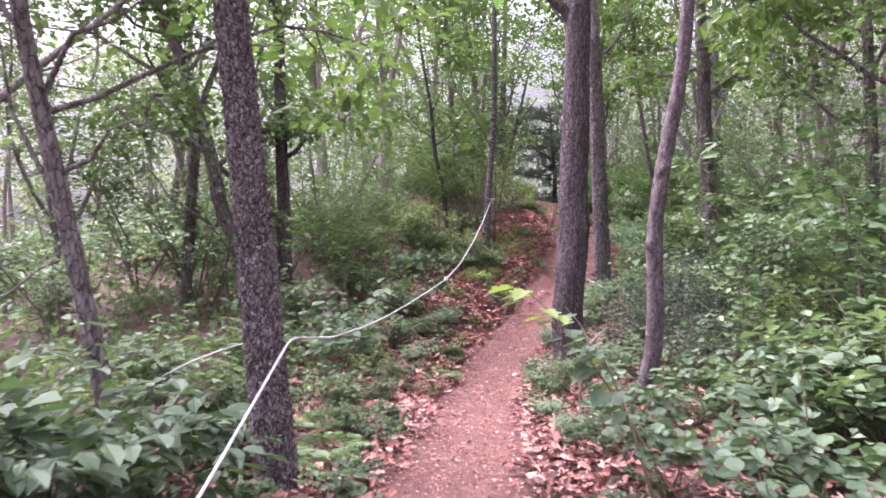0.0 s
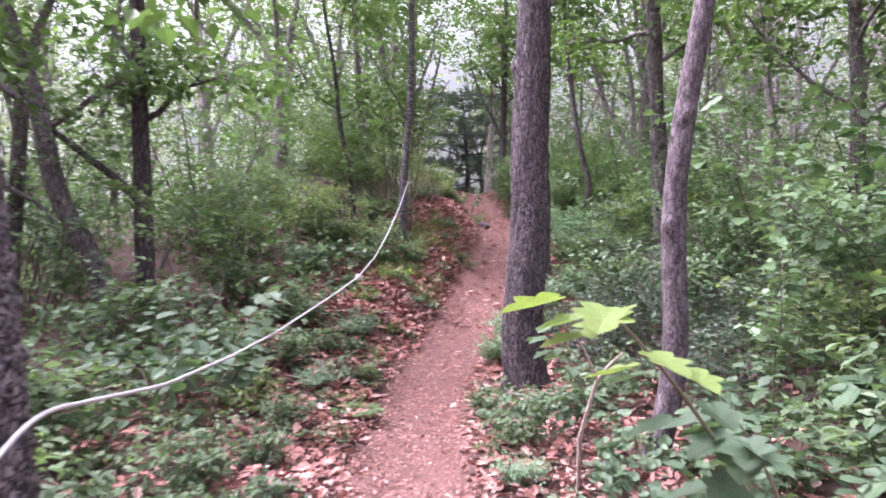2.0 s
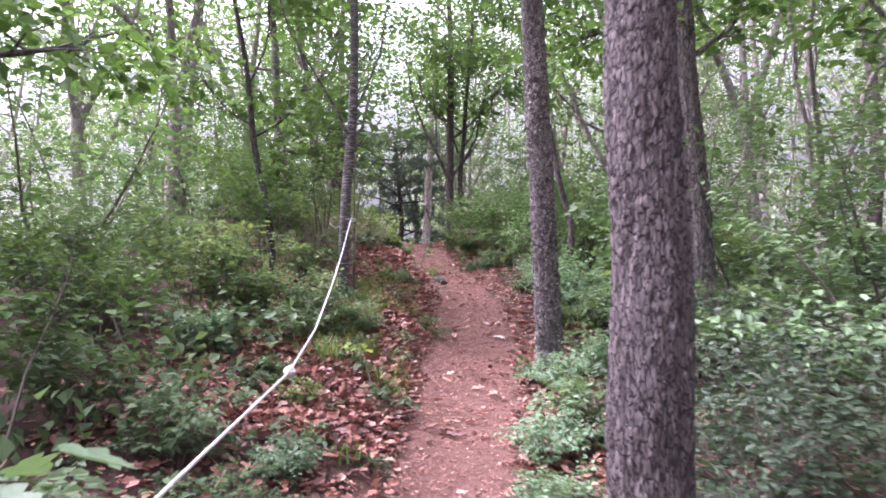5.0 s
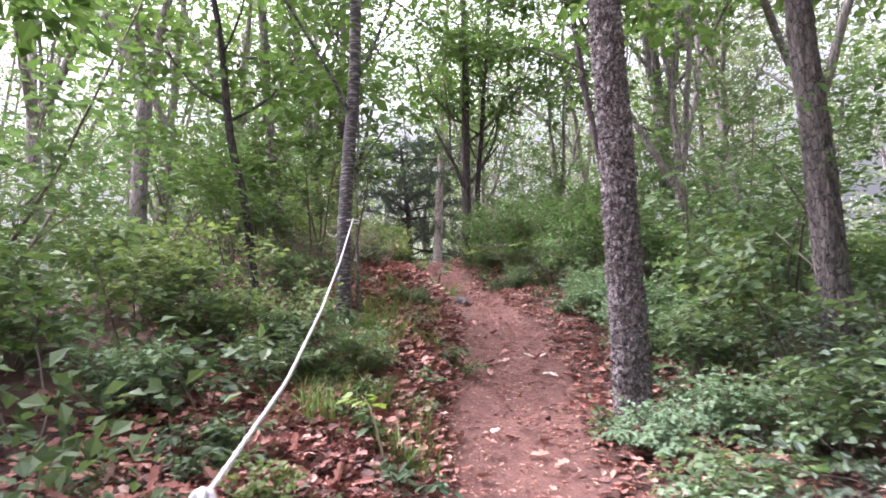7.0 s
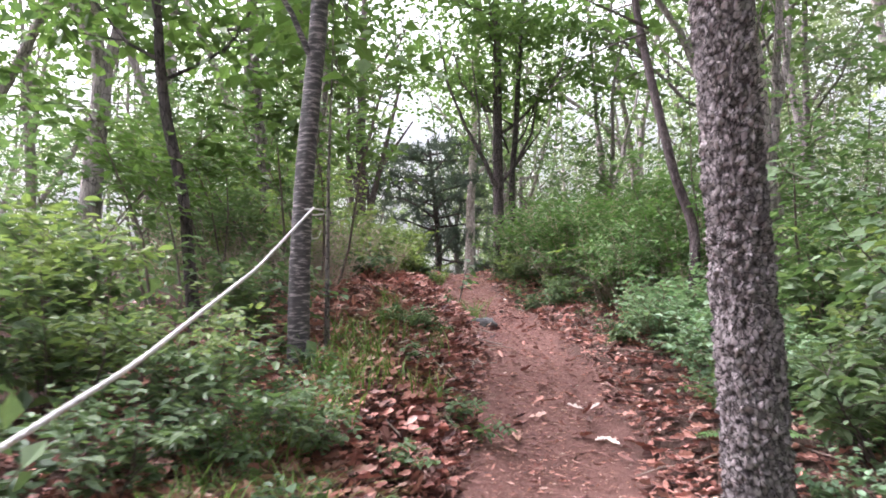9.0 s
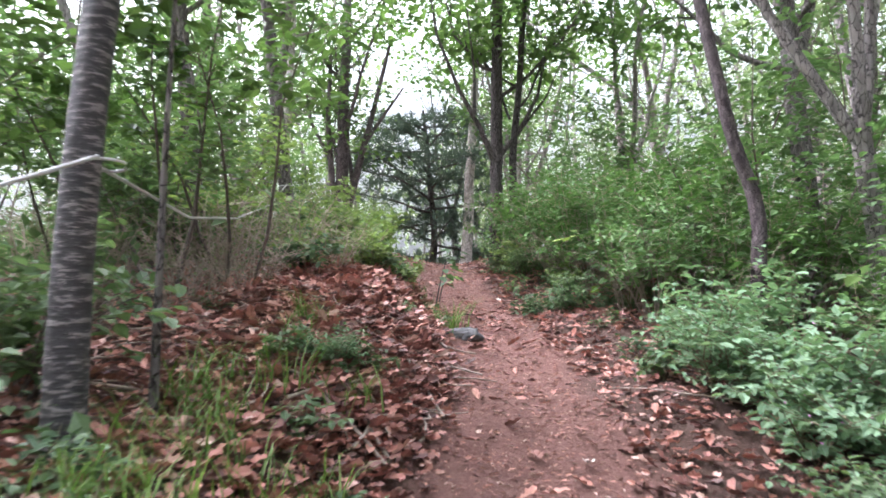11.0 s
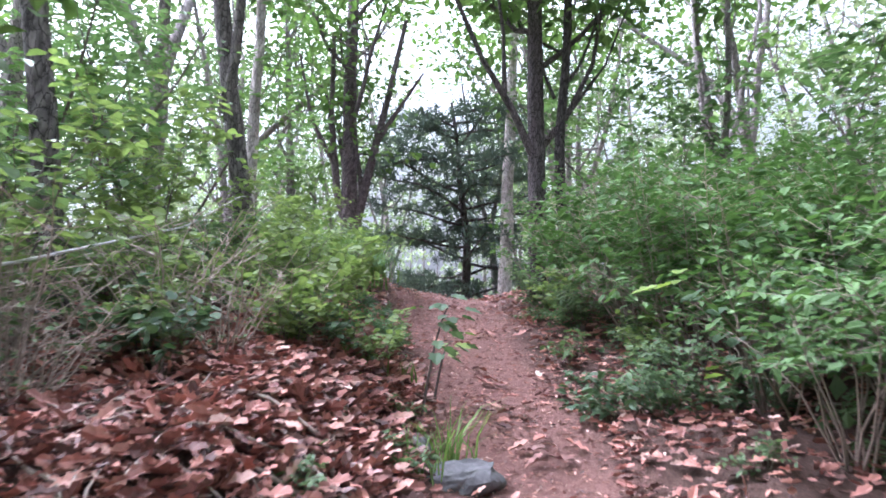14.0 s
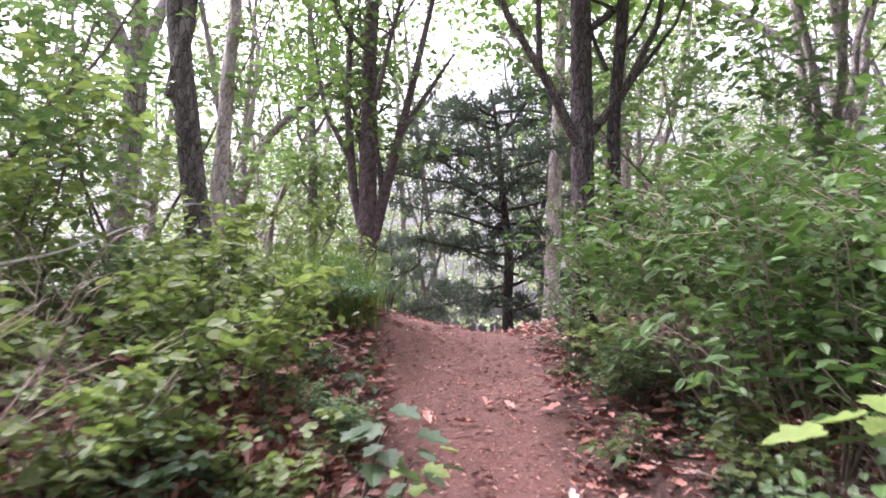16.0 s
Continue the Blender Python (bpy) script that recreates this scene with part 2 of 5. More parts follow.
M_STEM = plain_material("green_stem", (0.1, 0.085, 0.05), (0.2, 0.16, 0.1), 40)
M_DRY = plain_material("dry_stem", (0.2, 0.15, 0.12), (0.38, 0.3, 0.25), 50)
M_ROPE = plain_material("rope_fibre", (0.38, 0.36, 0.36), (0.6, 0.58, 0.58), 220, 0.85, 0.003)
M_STONE = plain_material("grey_stone", (0.055, 0.052, 0.055), (0.15, 0.142, 0.145), 14, 0.85, 0.02)
M_PALE_DEAD = plain_material("bleached_leaf", (0.5, 0.38, 0.33), (0.72, 0.6, 0.54), 40, 0.6)
M_DEAD = dead_leaf_material("dead_leaf", ((0.0, (0.095, 0.048, 0.04)), (0.3, (0.23, 0.098, 0.077)), (0.6, (0.42, 0.182, 0.14)), (0.85, (0.48, 0.24, 0.182)), (1.0, (0.55, 0.38, 0.32))))

# ---- the lie of the land ----
TRAIL = ((-8, 0.0, -0.12, 0.4), (0, 0.0, -0.02, 0.38), (4.2, 0.05, -0.02, 0.38), (7.5, 0.43, -0.05, 0.36), (9.0, 0.75, 0.02, 0.38), (11.3, 1.5, 0.38, 0.45),
         (14.0, 2.45, 0.98, 0.55), (16.0, 3.02, 1.52, 0.42), (18.0, 3.3, 1.93, 0.38), (19.2, 3.36, 2.16, 0.36), (20.3, 3.4, 2.48, 0.42), (22.3, 3.35, 3.04, 0.58),
         (24.0, 3.2, 3.06, 0.6), (27.0, 2.8, 2.6, 0.5), (40.0, 2.0, 0.5, 0.4), (70.0, 2.0, -3.0, 0.4))
BANK = ((-8, 0.0), (6.0, 0.02), (8.0, 0.08), (10.5, 0.32), (13.0, 0.36), (16.0, 0.46), (18.5, 0.52), (20.5, 0.35), (22.5, 0.18), (26.0, 0.0))
TY, TX, TZ, TW = (np.array(c, float) for c in zip(*TRAIL))
BY, BH = (np.array(c, float) for c in zip(*BANK))


def smooth(a, b, v):
    k = np.clip((v - a) / (b - a), 0, 1)
    return k * k * (3 - 2 * k)


def along(y, ys, vs):
    """Value at y, rounded off over a metre."""
    return sum(np.interp(y + d, ys, vs) for d in (-0.6, -0.3, 0, 0.3, 0.6)) / 5


def offset(x, y):
    return x - along(y, TY, TX)


def ground_z(x, y):
    x, y = np.asarray(x, float), np.asarray(y, float)
    u = offset(x, y)
    w = along(y, TY, TW)
    z = along(y, TY, TZ)
    z = z + along(y, BY, BH) * smooth(w * 0.85, w + 0.75, -u)
    z = z + 0.12 * smooth(w * 0.8, w + 0.8, u)
    z = z - 0.13 * np.clip(u / 0.65, -1, 1) * smooth(20.3, 22.4, y) * smooth(27.0, 24.0, y)
    z = z - 0.16 * np.maximum(0, -u - 3.5) - 0.03 * np.maximum(0, u - 6)
    z = np.maximum(z, -7.0)
    z = z - 0.035 * smooth(w, w * 0.3, np.abs(u))
    return z + 0.035 * np.sin(x * 2.1 + 1.3 * np.sin(y * 1.7)) * np.cos(y * 2.6 + x) + 0.012 * np.sin(x * 9 + y * 4) * np.sin(y * 8 - x * 3)


def gz(x, y):
    return float(ground_z(x, y))


# ---- mesh helpers ----


def mesh_of(name, verts, faces, material, smooth_faces=False):
    """A mesh from arrays; all faces have the same number of corners."""
    me = bpy.data.meshes.new(name)
    v, f = np.asarray(verts, np.float32).reshape(-1, 3), np.asarray(faces, np.int32)
    me.vertices.add(len(v))
    me.vertices.foreach_set("co", v.ravel())
    me.loops.add(f.size)
    me.loops.foreach_set("vertex_index", f.ravel())
    me.polygons.add(len(f))
    me.polygons.foreach_set("loop_start", np.arange(0, f.size, f.shape[1], dtype=np.int32))
    me.polygons.foreach_set("use_smooth", np.full(len(f), smooth_faces))
    me.update(calc_edges=True)
    me.validate()
    me.materials.append(material)
    return me


def part_of(name, me, parent, label=""):
    ob = new(name, me)
    ob.parent = parent
    return tagged(ob, label) if label else ob


class Tubes:
    """Gathers tapered tubes into one mesh of quads."""

    def __init__(self):
        self.v, self.f, self.n = [], [], 0

    def add(self, pts, radii, sides=6):
        pts = np.asarray(pts, float)
        radii = np.broadcast_to(np.asarray(radii, float), (len(pts),))
        tan = np.gradient(pts, axis=0)
        tan /= np.linalg.norm(tan, axis=1)[:, None] + 1e-9
        ref = np.array((1.0, 0, 0)) if abs(tan[:, 0]).mean() < 0.7 else np.array((0, 1.0, 0))
        a = np.cross(tan, ref)
        a /= np.linalg.norm(a, axis=1)[:, None] + 1e-9
        b = np.cross(tan, a)
        th = np.arange(sides) * 2 * math.pi / sides
        ring = a[:, None] * np.cos(th)[None, :, None] + b[:, None] * np.sin(th)[None, :, None]
        v = pts[:, None] + ring * radii[:, None, None]
        i = np.arange(len(pts) - 1)[:, None] * sides
        j = np.arange(sides)[None]
        k = (j + 1) % sides
        f = np.stack((i + j, i + k, i + sides + k, i + sides + j), -1).reshape(-1, 4) + self.n
        self.v.append(v.reshape(-1, 3))
        self.f.append(f)
        self.n += v.shape[0] * sides
        return self

    def mesh(self, name, material):
        return mesh_of(name, np.concatenate(self.v), np.concatenate(self.f), material, True)


def unit(v):
    return v / (np.linalg.norm(v, axis=-1, keepdims=True) + 1e-9)


LEAF_SIMPLE = (np.array(((0, 0, 0), (0.5, 0.36, 0.1), (1, 0, -0.1), (0.5, -0.36, 0.1))), np.array(((0, 2, 1), (0, 3, 2))))
LEAF_OVAL = (np.array(((0, 0, 0), (0.3, 0.27, 0.06), (0.68, 0.25, 0.05), (1, 0, -0.12), (0.68, -0.25, 0.05), (0.3, -0.27, 0.06))),
             np.array(((0, 2, 1), (0, 3, 2), (0, 4, 3), (0, 5, 4))))
LEAF_NARROW = (np.array(((0, 0, 0), (0.45, 0.17, 0.04), (1, 0, -0.1), (0.45, -0.17, 0.04))), np.array(((0, 2, 1), (0, 3, 2))))


def lobed_leaf():
    """Outline of a broad leaf with five blunt lobes, gently cupped."""
    rim = ((0, 0), (-0.09, 0.12), (-0.03, 0.28), (0.1, 0.41), (0.19, 0.35), (0.25, 0.29), (0.4, 0.42), (0.53, 0.47), (0.57, 0.36), (0.59, 0.25), (0.74, 0.24), (0.86, 0.15), (1.0, 0.0))
    rim = list(rim) + [(x, -y) for x, y in rim[-2:0:-1]]
    v = [(0.42, 0, -0.03)] + [(x, y, 0.28 * y * y + 0.03 - 0.2 * max(0, x - 0.5) ** 2) for x, y in rim]
    n = len(rim)
    return np.array(v), np.array([(0, 1 + (i + 1) % n, 1 + i) for i in range(n)])


LEAF_LOBED = lobed_leaf()


def round_leaf():
    """Outline of a broad rounded leaf with a pointed tip and a coarse blunt edge."""
    rim = ((0, 0), (0.02, 0.2), (0.16, 0.36), (0.27, 0.36), (0.42, 0.45), (0.54, 0.39), (0.68, 0.38), (0.78, 0.26), (0.88, 0.2), (1.0, 0.0))
    rim = list(rim) + [(x, -y) for x, y in rim[-2:0:-1]]
    v = [(0.45, 0, -0.03)] + [(x, y, 0.3 * y * y + 0.02 - 0.25 * max(0, x - 0.5) ** 2) for x, y in rim]
    n = len(rim)
    return np.array(v), np.array([(0, 1 + (i + 1) % n, 1 + i) for i in range(n)])


LEAF_ROUND = round_leaf()


def dead_leaf_shape():
    """A dry wavy-edged leaf, rolled along its rib and bent at the tip."""
    rim = ((0, 0), (0.2, 0.15), (0.34, 0.12), (0.52, 0.27), (0.66, 0.2), (0.84, 0.2), (1.0, 0.02), (0.82, -0.17), (0.62, -0.16), (0.48, -0.26), (0.32, -0.11), (0.18, -0.14))
    v = [(0.5, 0, 0.0)] + [(x, y * 0.95, 2.6 * y * y + 0.35 * max(0, x - 0.45) ** 2 + 0.04 * math.sin(9 * x + 3 * y)) for x, y in rim]
    n = len(rim)
    return np.array(v), np.array([(0, 1 + i, 1 + (i + 1) % n) for i in range(n)])


LEAF_DEAD = dead_leaf_shape()


def leaf_arrays(rng, shape, pos, way, size, droop=0.25, tumble=0.35):
    """Leaves at pos that point along way, their faces mostly upwards."""
    tv, tf = shape
    n = len(pos)
    way = unit(way + np.array((0, 0, -droop)))
    up = unit(np.array((0, 0, 1.0)) + rng.normal(0, tumble, (n, 3)))
    side = unit(np.cross(up, way))
    up = np.cross(way, side)
    s = np.asarray(size).reshape(-1, 1, 1)
    v = pos[:, None] + s * (tv[None, :, 0:1] * way[:, None] + tv[None, :, 1:2] * side[:, None] + tv[None, :, 2:3] * up[:, None])
    f = tf[None] + (np.arange(n) * len(tv))[:, None, None]
    return v.reshape(-1, 3), f.reshape(-1, 3)


def leaf_mesh(rng, name, material, shape, pos, way, size, droop=0.25, tumble=0.35):
    return mesh_of(name, *leaf_arrays(rng, shape, np.asarray(pos), np.asarray(way), size, droop, tumble), material)


def limb(rng, start, way, length, steps=6, wander=0.18, rise=0.05):
    """A wandering line of points from start."""
    p, d, out = np.array(start, float), unit(np.array(way, float)), []
    out.append(p)
    for _ in range(steps):
        d = unit(d + rng.normal(0, wander, 3) + np.array((0, 0, rise)))
        p = p + d * length / steps
        out.append(p)
    return np.array(out)


def taper(n, a, b):
    return np.linspace(a, b, n)


def at_line(pts, k):
    i = min(int(k * (len(pts) - 1)), len(pts) - 2)
    f = k * (len(pts) - 1) - i
    return pts[i] * (1 - f) + pts[i + 1] * f, unit(pts[i + 1] - pts[i])


# ---- trees ----


def trunk_mesh(name, line, radii, material, plate=0.0, sides=40, step=0.03, flare=0.35, knots=(), cells=(36, 22), fine_to=4.6, groove=0.2):
    """A trunk with raised bark plates, root flare and knots, round a bent axis."""
    line, radii = np.asarray(line, float), np.asarray(radii, float)
    run = np.concatenate(([0], np.cumsum(np.linalg.norm(np.diff(line, axis=0), axis=1))))
    fine = min(run[-1], fine_to)
    s = np.concatenate((np.arange(0, fine, step), np.linspace(fine, run[-1], 24))) if run[-1] > fine + 0.1 else np.arange(0, run[-1], step)
    axis = np.stack([sum(np.interp(s + d, run, line[:, i]) for d in (-0.24, -0.12, 0, 0.12, 0.24)) / 5 for i in range(3)], 1)
    r = np.interp(s, run, radii) * (1 + flare * np.exp(-s / 0.16))
    seed = r[0] * 700 + run[-1] * 13
    th = np.arange(sides) * 2 * math.pi / sides
    v, inner = np.zeros((len(s), sides, 3)), np.zeros((len(s), sides), np.float32)
    for i in range(len(s)):
        for j in range(sides):
            c, q = math.cos(th[j]), math.sin(th[j])
            rr = r[i]
            lump = noise.noise(Vector((c * 1.3, q * 1.3, s[i] * 1.1 + seed))) * 0.09
            lump += 0.16 * math.exp(-s[i] / 0.22) * math.sin(th[j] * 4 + seed)
            d = rr * lump
            if plate and s[i] < fine:
                p = Vector((c * radii[0] * cells[0] + seed, q * radii[0] * cells[0], s[i] * cells[1]))
                p += 0.7 * noise.noise_vector(p * 0.5) + 0.45 * noise.noise_vector(p * 1.7)
                ds, at = noise.voronoi(p)
                crack = min(1.0, (ds[1] - ds[0]) / groove)
                d += plate * (0.55 * crack - 0.45) + plate * 0.7 * noise.noise(at[0] * 5.7) + plate * 0.4 * (p.z - at[0].z) + plate * 0.5 * noise.noise(p * 1.9) + plate * 0.35 * noise.noise(p * 4.1)
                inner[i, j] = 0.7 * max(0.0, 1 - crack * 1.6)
            for kz, ka, kr in knots:
                e = math.exp(-((s[i] - kz) / kr) ** 2 - (math.atan2(math.sin(th[j] - ka), math.cos(th[j] - ka)) * rr / kr) ** 2)
                d += 0.6 * kr * e
            v[i, j] = axis[i] + np.array((c, q, 0)) * (rr + d)
    i = np.arange(len(s) - 1)[:, None] * sides
    j = np.arange(sides)[None]
    k = (j + 1) % sides
    f = np.stack((i + j, i + k, i + sides + k, i + sides + j), -1).reshape(-1, 4)
    me = mesh_of(name, v, f, material, True)
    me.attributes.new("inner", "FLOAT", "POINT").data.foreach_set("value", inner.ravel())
    return me


def crown_points(rng, twigs, per, spread, size, clumps=3):
    """Leaves in flat, dense sprays along the outer parts of twigs."""
    pos, way, sz = [], [], []
    m = max(1, per // clumps)
    for pts in twigs:
        for n in range(clumps):
            p, d = at_line(pts, min(1.0, rng.uniform(0.3, 1.15)))
            mid = p + rng.normal(0, spread, 3) * np.array((1, 1, 0.45))
            off = rng.normal(0, 1, (m, 3)) * np.array((1.15, 1.15, 0.32)) * size * rng.uniform(0.8, 1.3)
            pos.append(mid + off)
            way.append(unit(off + rng.normal(0, 0.4, (m, 3)) * size + d * 0.3 * size))
            sz.append(size * rng.uniform(0.65, 1.3, m))
    return np.concatenate(pos), np.concatenate(way), np.concatenate(sz)


def limbs_and_crown(rng, line, radii, limbs, first, per, size, reach, twigs_per=7, spread=0.2, rise=0.12, steep=(0.25, 0.9), stout=0.42):
    """Limbs off a trunk from the height share first upwards, with twigs and leaf places."""
    woods, twigs = [], []
    line = np.asarray(line, float)
    for n in range(limbs):
        wood = Tubes()
        woods.append(wood)
        k = first + (1 - first) * (n + rng.uniform(0, 0.8)) / limbs
        p, d = at_line(line, min(k, 0.98))
        r = np.interp(k, np.linspace(0, 1, len(radii)), radii)
        a = n * 2.4 + rng.uniform(-0.5, 0.5)
        way = np.array((math.cos(a), math.sin(a), rng.uniform(*steep)))
        ln = reach * rng.uniform(0.6, 1.15) * (1.15 - 0.55 * k)
        lp = limb(rng, p, way, ln, 7, 0.2, rise)
        wood.add(lp, taper(len(lp), r * stout, r * 0.1 + 0.003), 6)
        for t in range(twigs_per):
            q, e = at_line(lp, rng.uniform(0.3, 1.0))
            tw = limb(rng, q, e + rng.normal(0, 0.75, 3) * np.array((1, 1, 0.5)), ln * rng.uniform(0.25, 0.5), 3, 0.25, 0.02)
            wood.add(tw, taper(len(tw), r * 0.12 + 0.004, 0.003), 3)
            twigs.append(tw)
    pos, way, sz = crown_points(rng, twigs, per, spread, size)
    # the tops stand thin and let the overcast light down
    keep = rng.random(len(pos)) < 1 - 0.72 * smooth(5.5, 8.5, pos[:, 2])
    return woods, pos[keep], way[keep], sz[keep]


def hero_tree(seed, base, lean, height, r0, bark, label, plate=0.0, sides=40, bends=(), limbs=12, first=0.4, per=36, size=0.145, cells=(36, 22), step=None, reach=2.2, knots=(), leaf=None, flare=0.35, fork=None, rise=0.12):
    """A tree whose trunk stands at base; bends are sideways shifts (x, y) by height."""
    rng = np.random.default_rng(seed)
    x, y = base
    z0 = gz(x, y) - 0.12
    zs = np.concatenate((np.arange(0, 4.01, 0.4), np.linspace(4.6, height, 7)))
    hs = [b[0] for b in bends] or [0]
    bx = np.interp(zs, hs, [b[1] for b in bends] or [0])
    by = np.interp(zs, hs, [b[2] for b in bends] or [0])
    wob = np.cumsum(rng.normal(0, 0.012, (len(zs), 2)), 0) * np.minimum(1, zs / 3)[:, None]
    line = np.stack((x + lean[0] * zs + bx + wob[:, 0], y + lean[1] * zs + by + wob[:, 1], z0 + zs), 1)
    radii = r0 * (1 - 0.8 * (zs / height) ** 1.1)
    thing = tagged(new("tree"), label, "tree", "trees beside the trail")
    thing.location = (x, y, z0)
    inv = np.array((x, y, z0))
    part_of("trunk", trunk_mesh("trunk", line - inv, radii, bark, plate, sides, step or (0.05 if plate else 0.1), flare, knots, cells), thing)
    woods, pos, way, sz = limbs_and_crown(rng, np.stack([np.interp(np.linspace(0, height, 16), zs, (line - inv)[:, i]) for i in range(3)], 1), np.interp(np.linspace(0, height, 16), zs, radii), limbs, first, per, size, reach, 10, 0.3, rise=rise)
    for pts, ra, rb in fork or ():
        pts = np.asarray(pts, float) - inv
        woods.append(Tubes().add(pts, taper(len(pts), ra, rb), 10))
    for wood in woods:
        part_of("limb", wood.mesh("limb", bark), thing)
    part_of("crown", leaf_mesh(rng, "crown", leaf or M_LEAF_CROWN, LEAF_SIMPLE, pos, way, sz), thing)
    return thing


# ---- the ground: one sheet out to the horizon ----


def build_ground():
    far = np.array((18.0, 24, 32, 45, 65, 95, 140, 220, 340, 600))
    xs = np.concatenate((-far[::-1] - 3, np.arange(-20.5, -5, 0.5), np.arange(-5, 9, 0.1), np.arange(9, 21, 0.5), far + 3.5))
    ys = np.concatenate((-far[::-1], np.arange(-17.5, -1.5, 0.5), np.arange(-1.5, 25.5, 0.1), np.arange(25.5, 44, 0.5), far[2:] + 13))
    gx, gy = np.meshgrid(xs, ys)
    z = ground_z(gx, gy)
    near = np.exp(-(np.maximum(0, np.abs(gx - 2) - 6) / 3) ** 2)
    lump = np.array([noise.fractal(Vector((a * 3, b * 3, 0)), 0.8, 2.2, 3) for a, b in zip(gx.ravel(), gy.ravel())]).reshape(gx.shape)
    u = np.abs(offset(gx, gy))
    w = along(gy, TY, TW)
    z += near * lump * (0.02 + 0.02 * smooth(w * 0.8, w + 0.5, u))
    ragged = np.array([noise.noise(Vector((a * 2.2, b * 2.2, 5))) for a, b in zip(gx.ravel(), gy.ravel())]).reshape(gx.shape)
    trail = 1 - smooth(w * 0.85, w * 1.45 + 0.05, u + 0.18 * ragged)
    nx, ny = len(xs), len(ys)
    i = (np.arange(ny - 1)[:, None] * nx + np.arange(nx - 1)[None])
    f = np.stack((i, i + 1, i + nx + 1, i + nx), -1).reshape(-1, 4)
    me = mesh_of("ground", np.stack((gx, gy, z), -1).reshape(-1, 3), f, M_SOIL, True)
    me.attributes.new("trail", "FLOAT", "POINT").data.foreach_set("value", trail.astype(np.float32).ravel())
    return tagged(new("ground", me), "sloping forest floor with a trodden red-brown earth trail", "ground", kind="structure")


ground = build_ground()

# ---- the trees that stand beside the trail ----
hero_tree(1, (-1.02, 4.35), (-0.1, 0.0), 11.4, 0.125, M_BARK_OAK, "leaning oak with thick plated grey-brown bark, rope tied round it", 0.022, 104, first=0.36, step=0.014, cells=(34, 20))
hero_tree(2, (-2.6, 11.6), (-0.04, 0.0), 10.8, 0.125, M_BARK_DARK, "dark slender tree with forked limbs in undergrowth", 0.006, 20, first=0.2,
          fork=(([(-2.7, 11.6, 2.0), (-3.0, 11.5, 2.3), (-3.6, 11.3, 2.8), (-4.2, 11.2, 3.6), (-4.7, 11, 4.6)], 0.06, 0.02),))
hero_tree(3, (-2.25, 4.9), (-0.2, -0.02), 10.2, 0.075, M_BARK_GREY, "thin grey tree leaning steeply over shrubs", 0.004, 20, first=0.22, limbs=14, reach=2.4,
          fork=(([(-2.63, 4.86, 2.05), (-2.45, 4.84, 2.12), (-2.3, 4.8, 2.32), (-2.1, 4.75, 2.38)], 0.022, 0.006), ([(-2.76, 4.84, 2.6), (-2.5, 4.7, 2.95), (-2.2, 4.6, 3.0), (-1.8, 4.5, 3.2)], 0.024, 0.006), ([(-2.58, 4.86, 1.75), (-2.85, 4.9, 2.1), (-3.1, 5.0, 2.5), (-3.2, 5.0, 3.1)], 0.025, 0.008)))
hero_tree(4, (-2.98, 11.25), (0.0, 0.0), 9.0, 0.14, M_BARK_GREY, "crooked tree with a kinked leaning trunk", 0.006, 20,
          bends=((0, 0, 0), (0.6, -0.05, 0), (1.1, -0.3, 0), (1.5, -0.55, 0), (2.2, -0.68, 0), (3.0, -0.85, 0), (4.2, -1.2, 0), (5.2, -1.7, 0), (9, -3.2, 0)), first=0.24, limbs=14,
          fork=(([(-3.75, 11.25, 3.0), (-4.2, 11.2, 3.35), (-4.9, 11.1, 3.5), (-5.5, 11, 4.0), (-6.2, 11, 4.1)], 0.05, 0.012), ([(-4.15, 11.25, 4.1), (-4.7, 11.1, 4.4), (-5.5, 11, 4.9), (-6.3, 11, 5.0)], 0.05, 0.012), ([(-3.2, 11.25, 1.2), (-3.7, 11.1, 1.9), (-4.3, 11, 2.3), (-4.8, 11, 3.0)], 0.035, 0.008)))
hero_tree(5, (1.47, 8.3), (0.045, 0.05), 13.8, 0.185, M_BARK_RIDGE, "stout tree with dark ridged bark beside the trail", 0.014, 132, step=0.016, cells=(40, 11),
          bends=((0, 0.1, 0), (0.5, -0.03, 0), (1.0, -0.02, 0), (1.6, 0.03, 0), (2.4, 0.0, 0), (12, 0, 0)), first=0.37, flare=0.3, knots=((3.1, 2.9, 0.07), (2.3, 0.2, 0.05)),
          fork=(([(1.72, 8.52, 4.05), (1.5, 8.5, 4.4), (1.25, 8.45, 4.6), (0.8, 8.4, 4.85), (0.2, 8.3, 5.5)], 0.085, 0.03),))
hero_tree(6, (2.9, 12.6), (-0.05, -0.09), 13.2, 0.14, M_BARK_PLATE, "straight tree with thick cracked grey bark beside the trail", 0.026, 116, step=0.012, cells=(32, 21), first=0.28, flare=0.25)
hero_tree(7, (1.72, 6.2), (0.115, 0.05), 10.8, 0.08, M_BARK_RED, "slim reddish tree with a bent trunk beside shrubs", 0.004, 48, step=0.03, cells=(22, 14),
          bends=((0, -0.05, 0), (0.35, 0.08, 0), (0.9, 0.1, 0), (1.5, 0.0, 0), (2.2, 0.0, 0), (3.2, 0.12, 0), (9, 0.3, 0)), first=0.36, knots=((1.6, 3.6, 0.05), (2.3, 4.6, 0.05)))
hero_tree(8, (4.95, 12.7), (-0.05, -0.05), 12.0, 0.14, M_BARK_GREY, "grey tree with deeply furrowed bark among shrubs", 0.018, 72, step=0.03, cells=(28, 6), first=0.28)
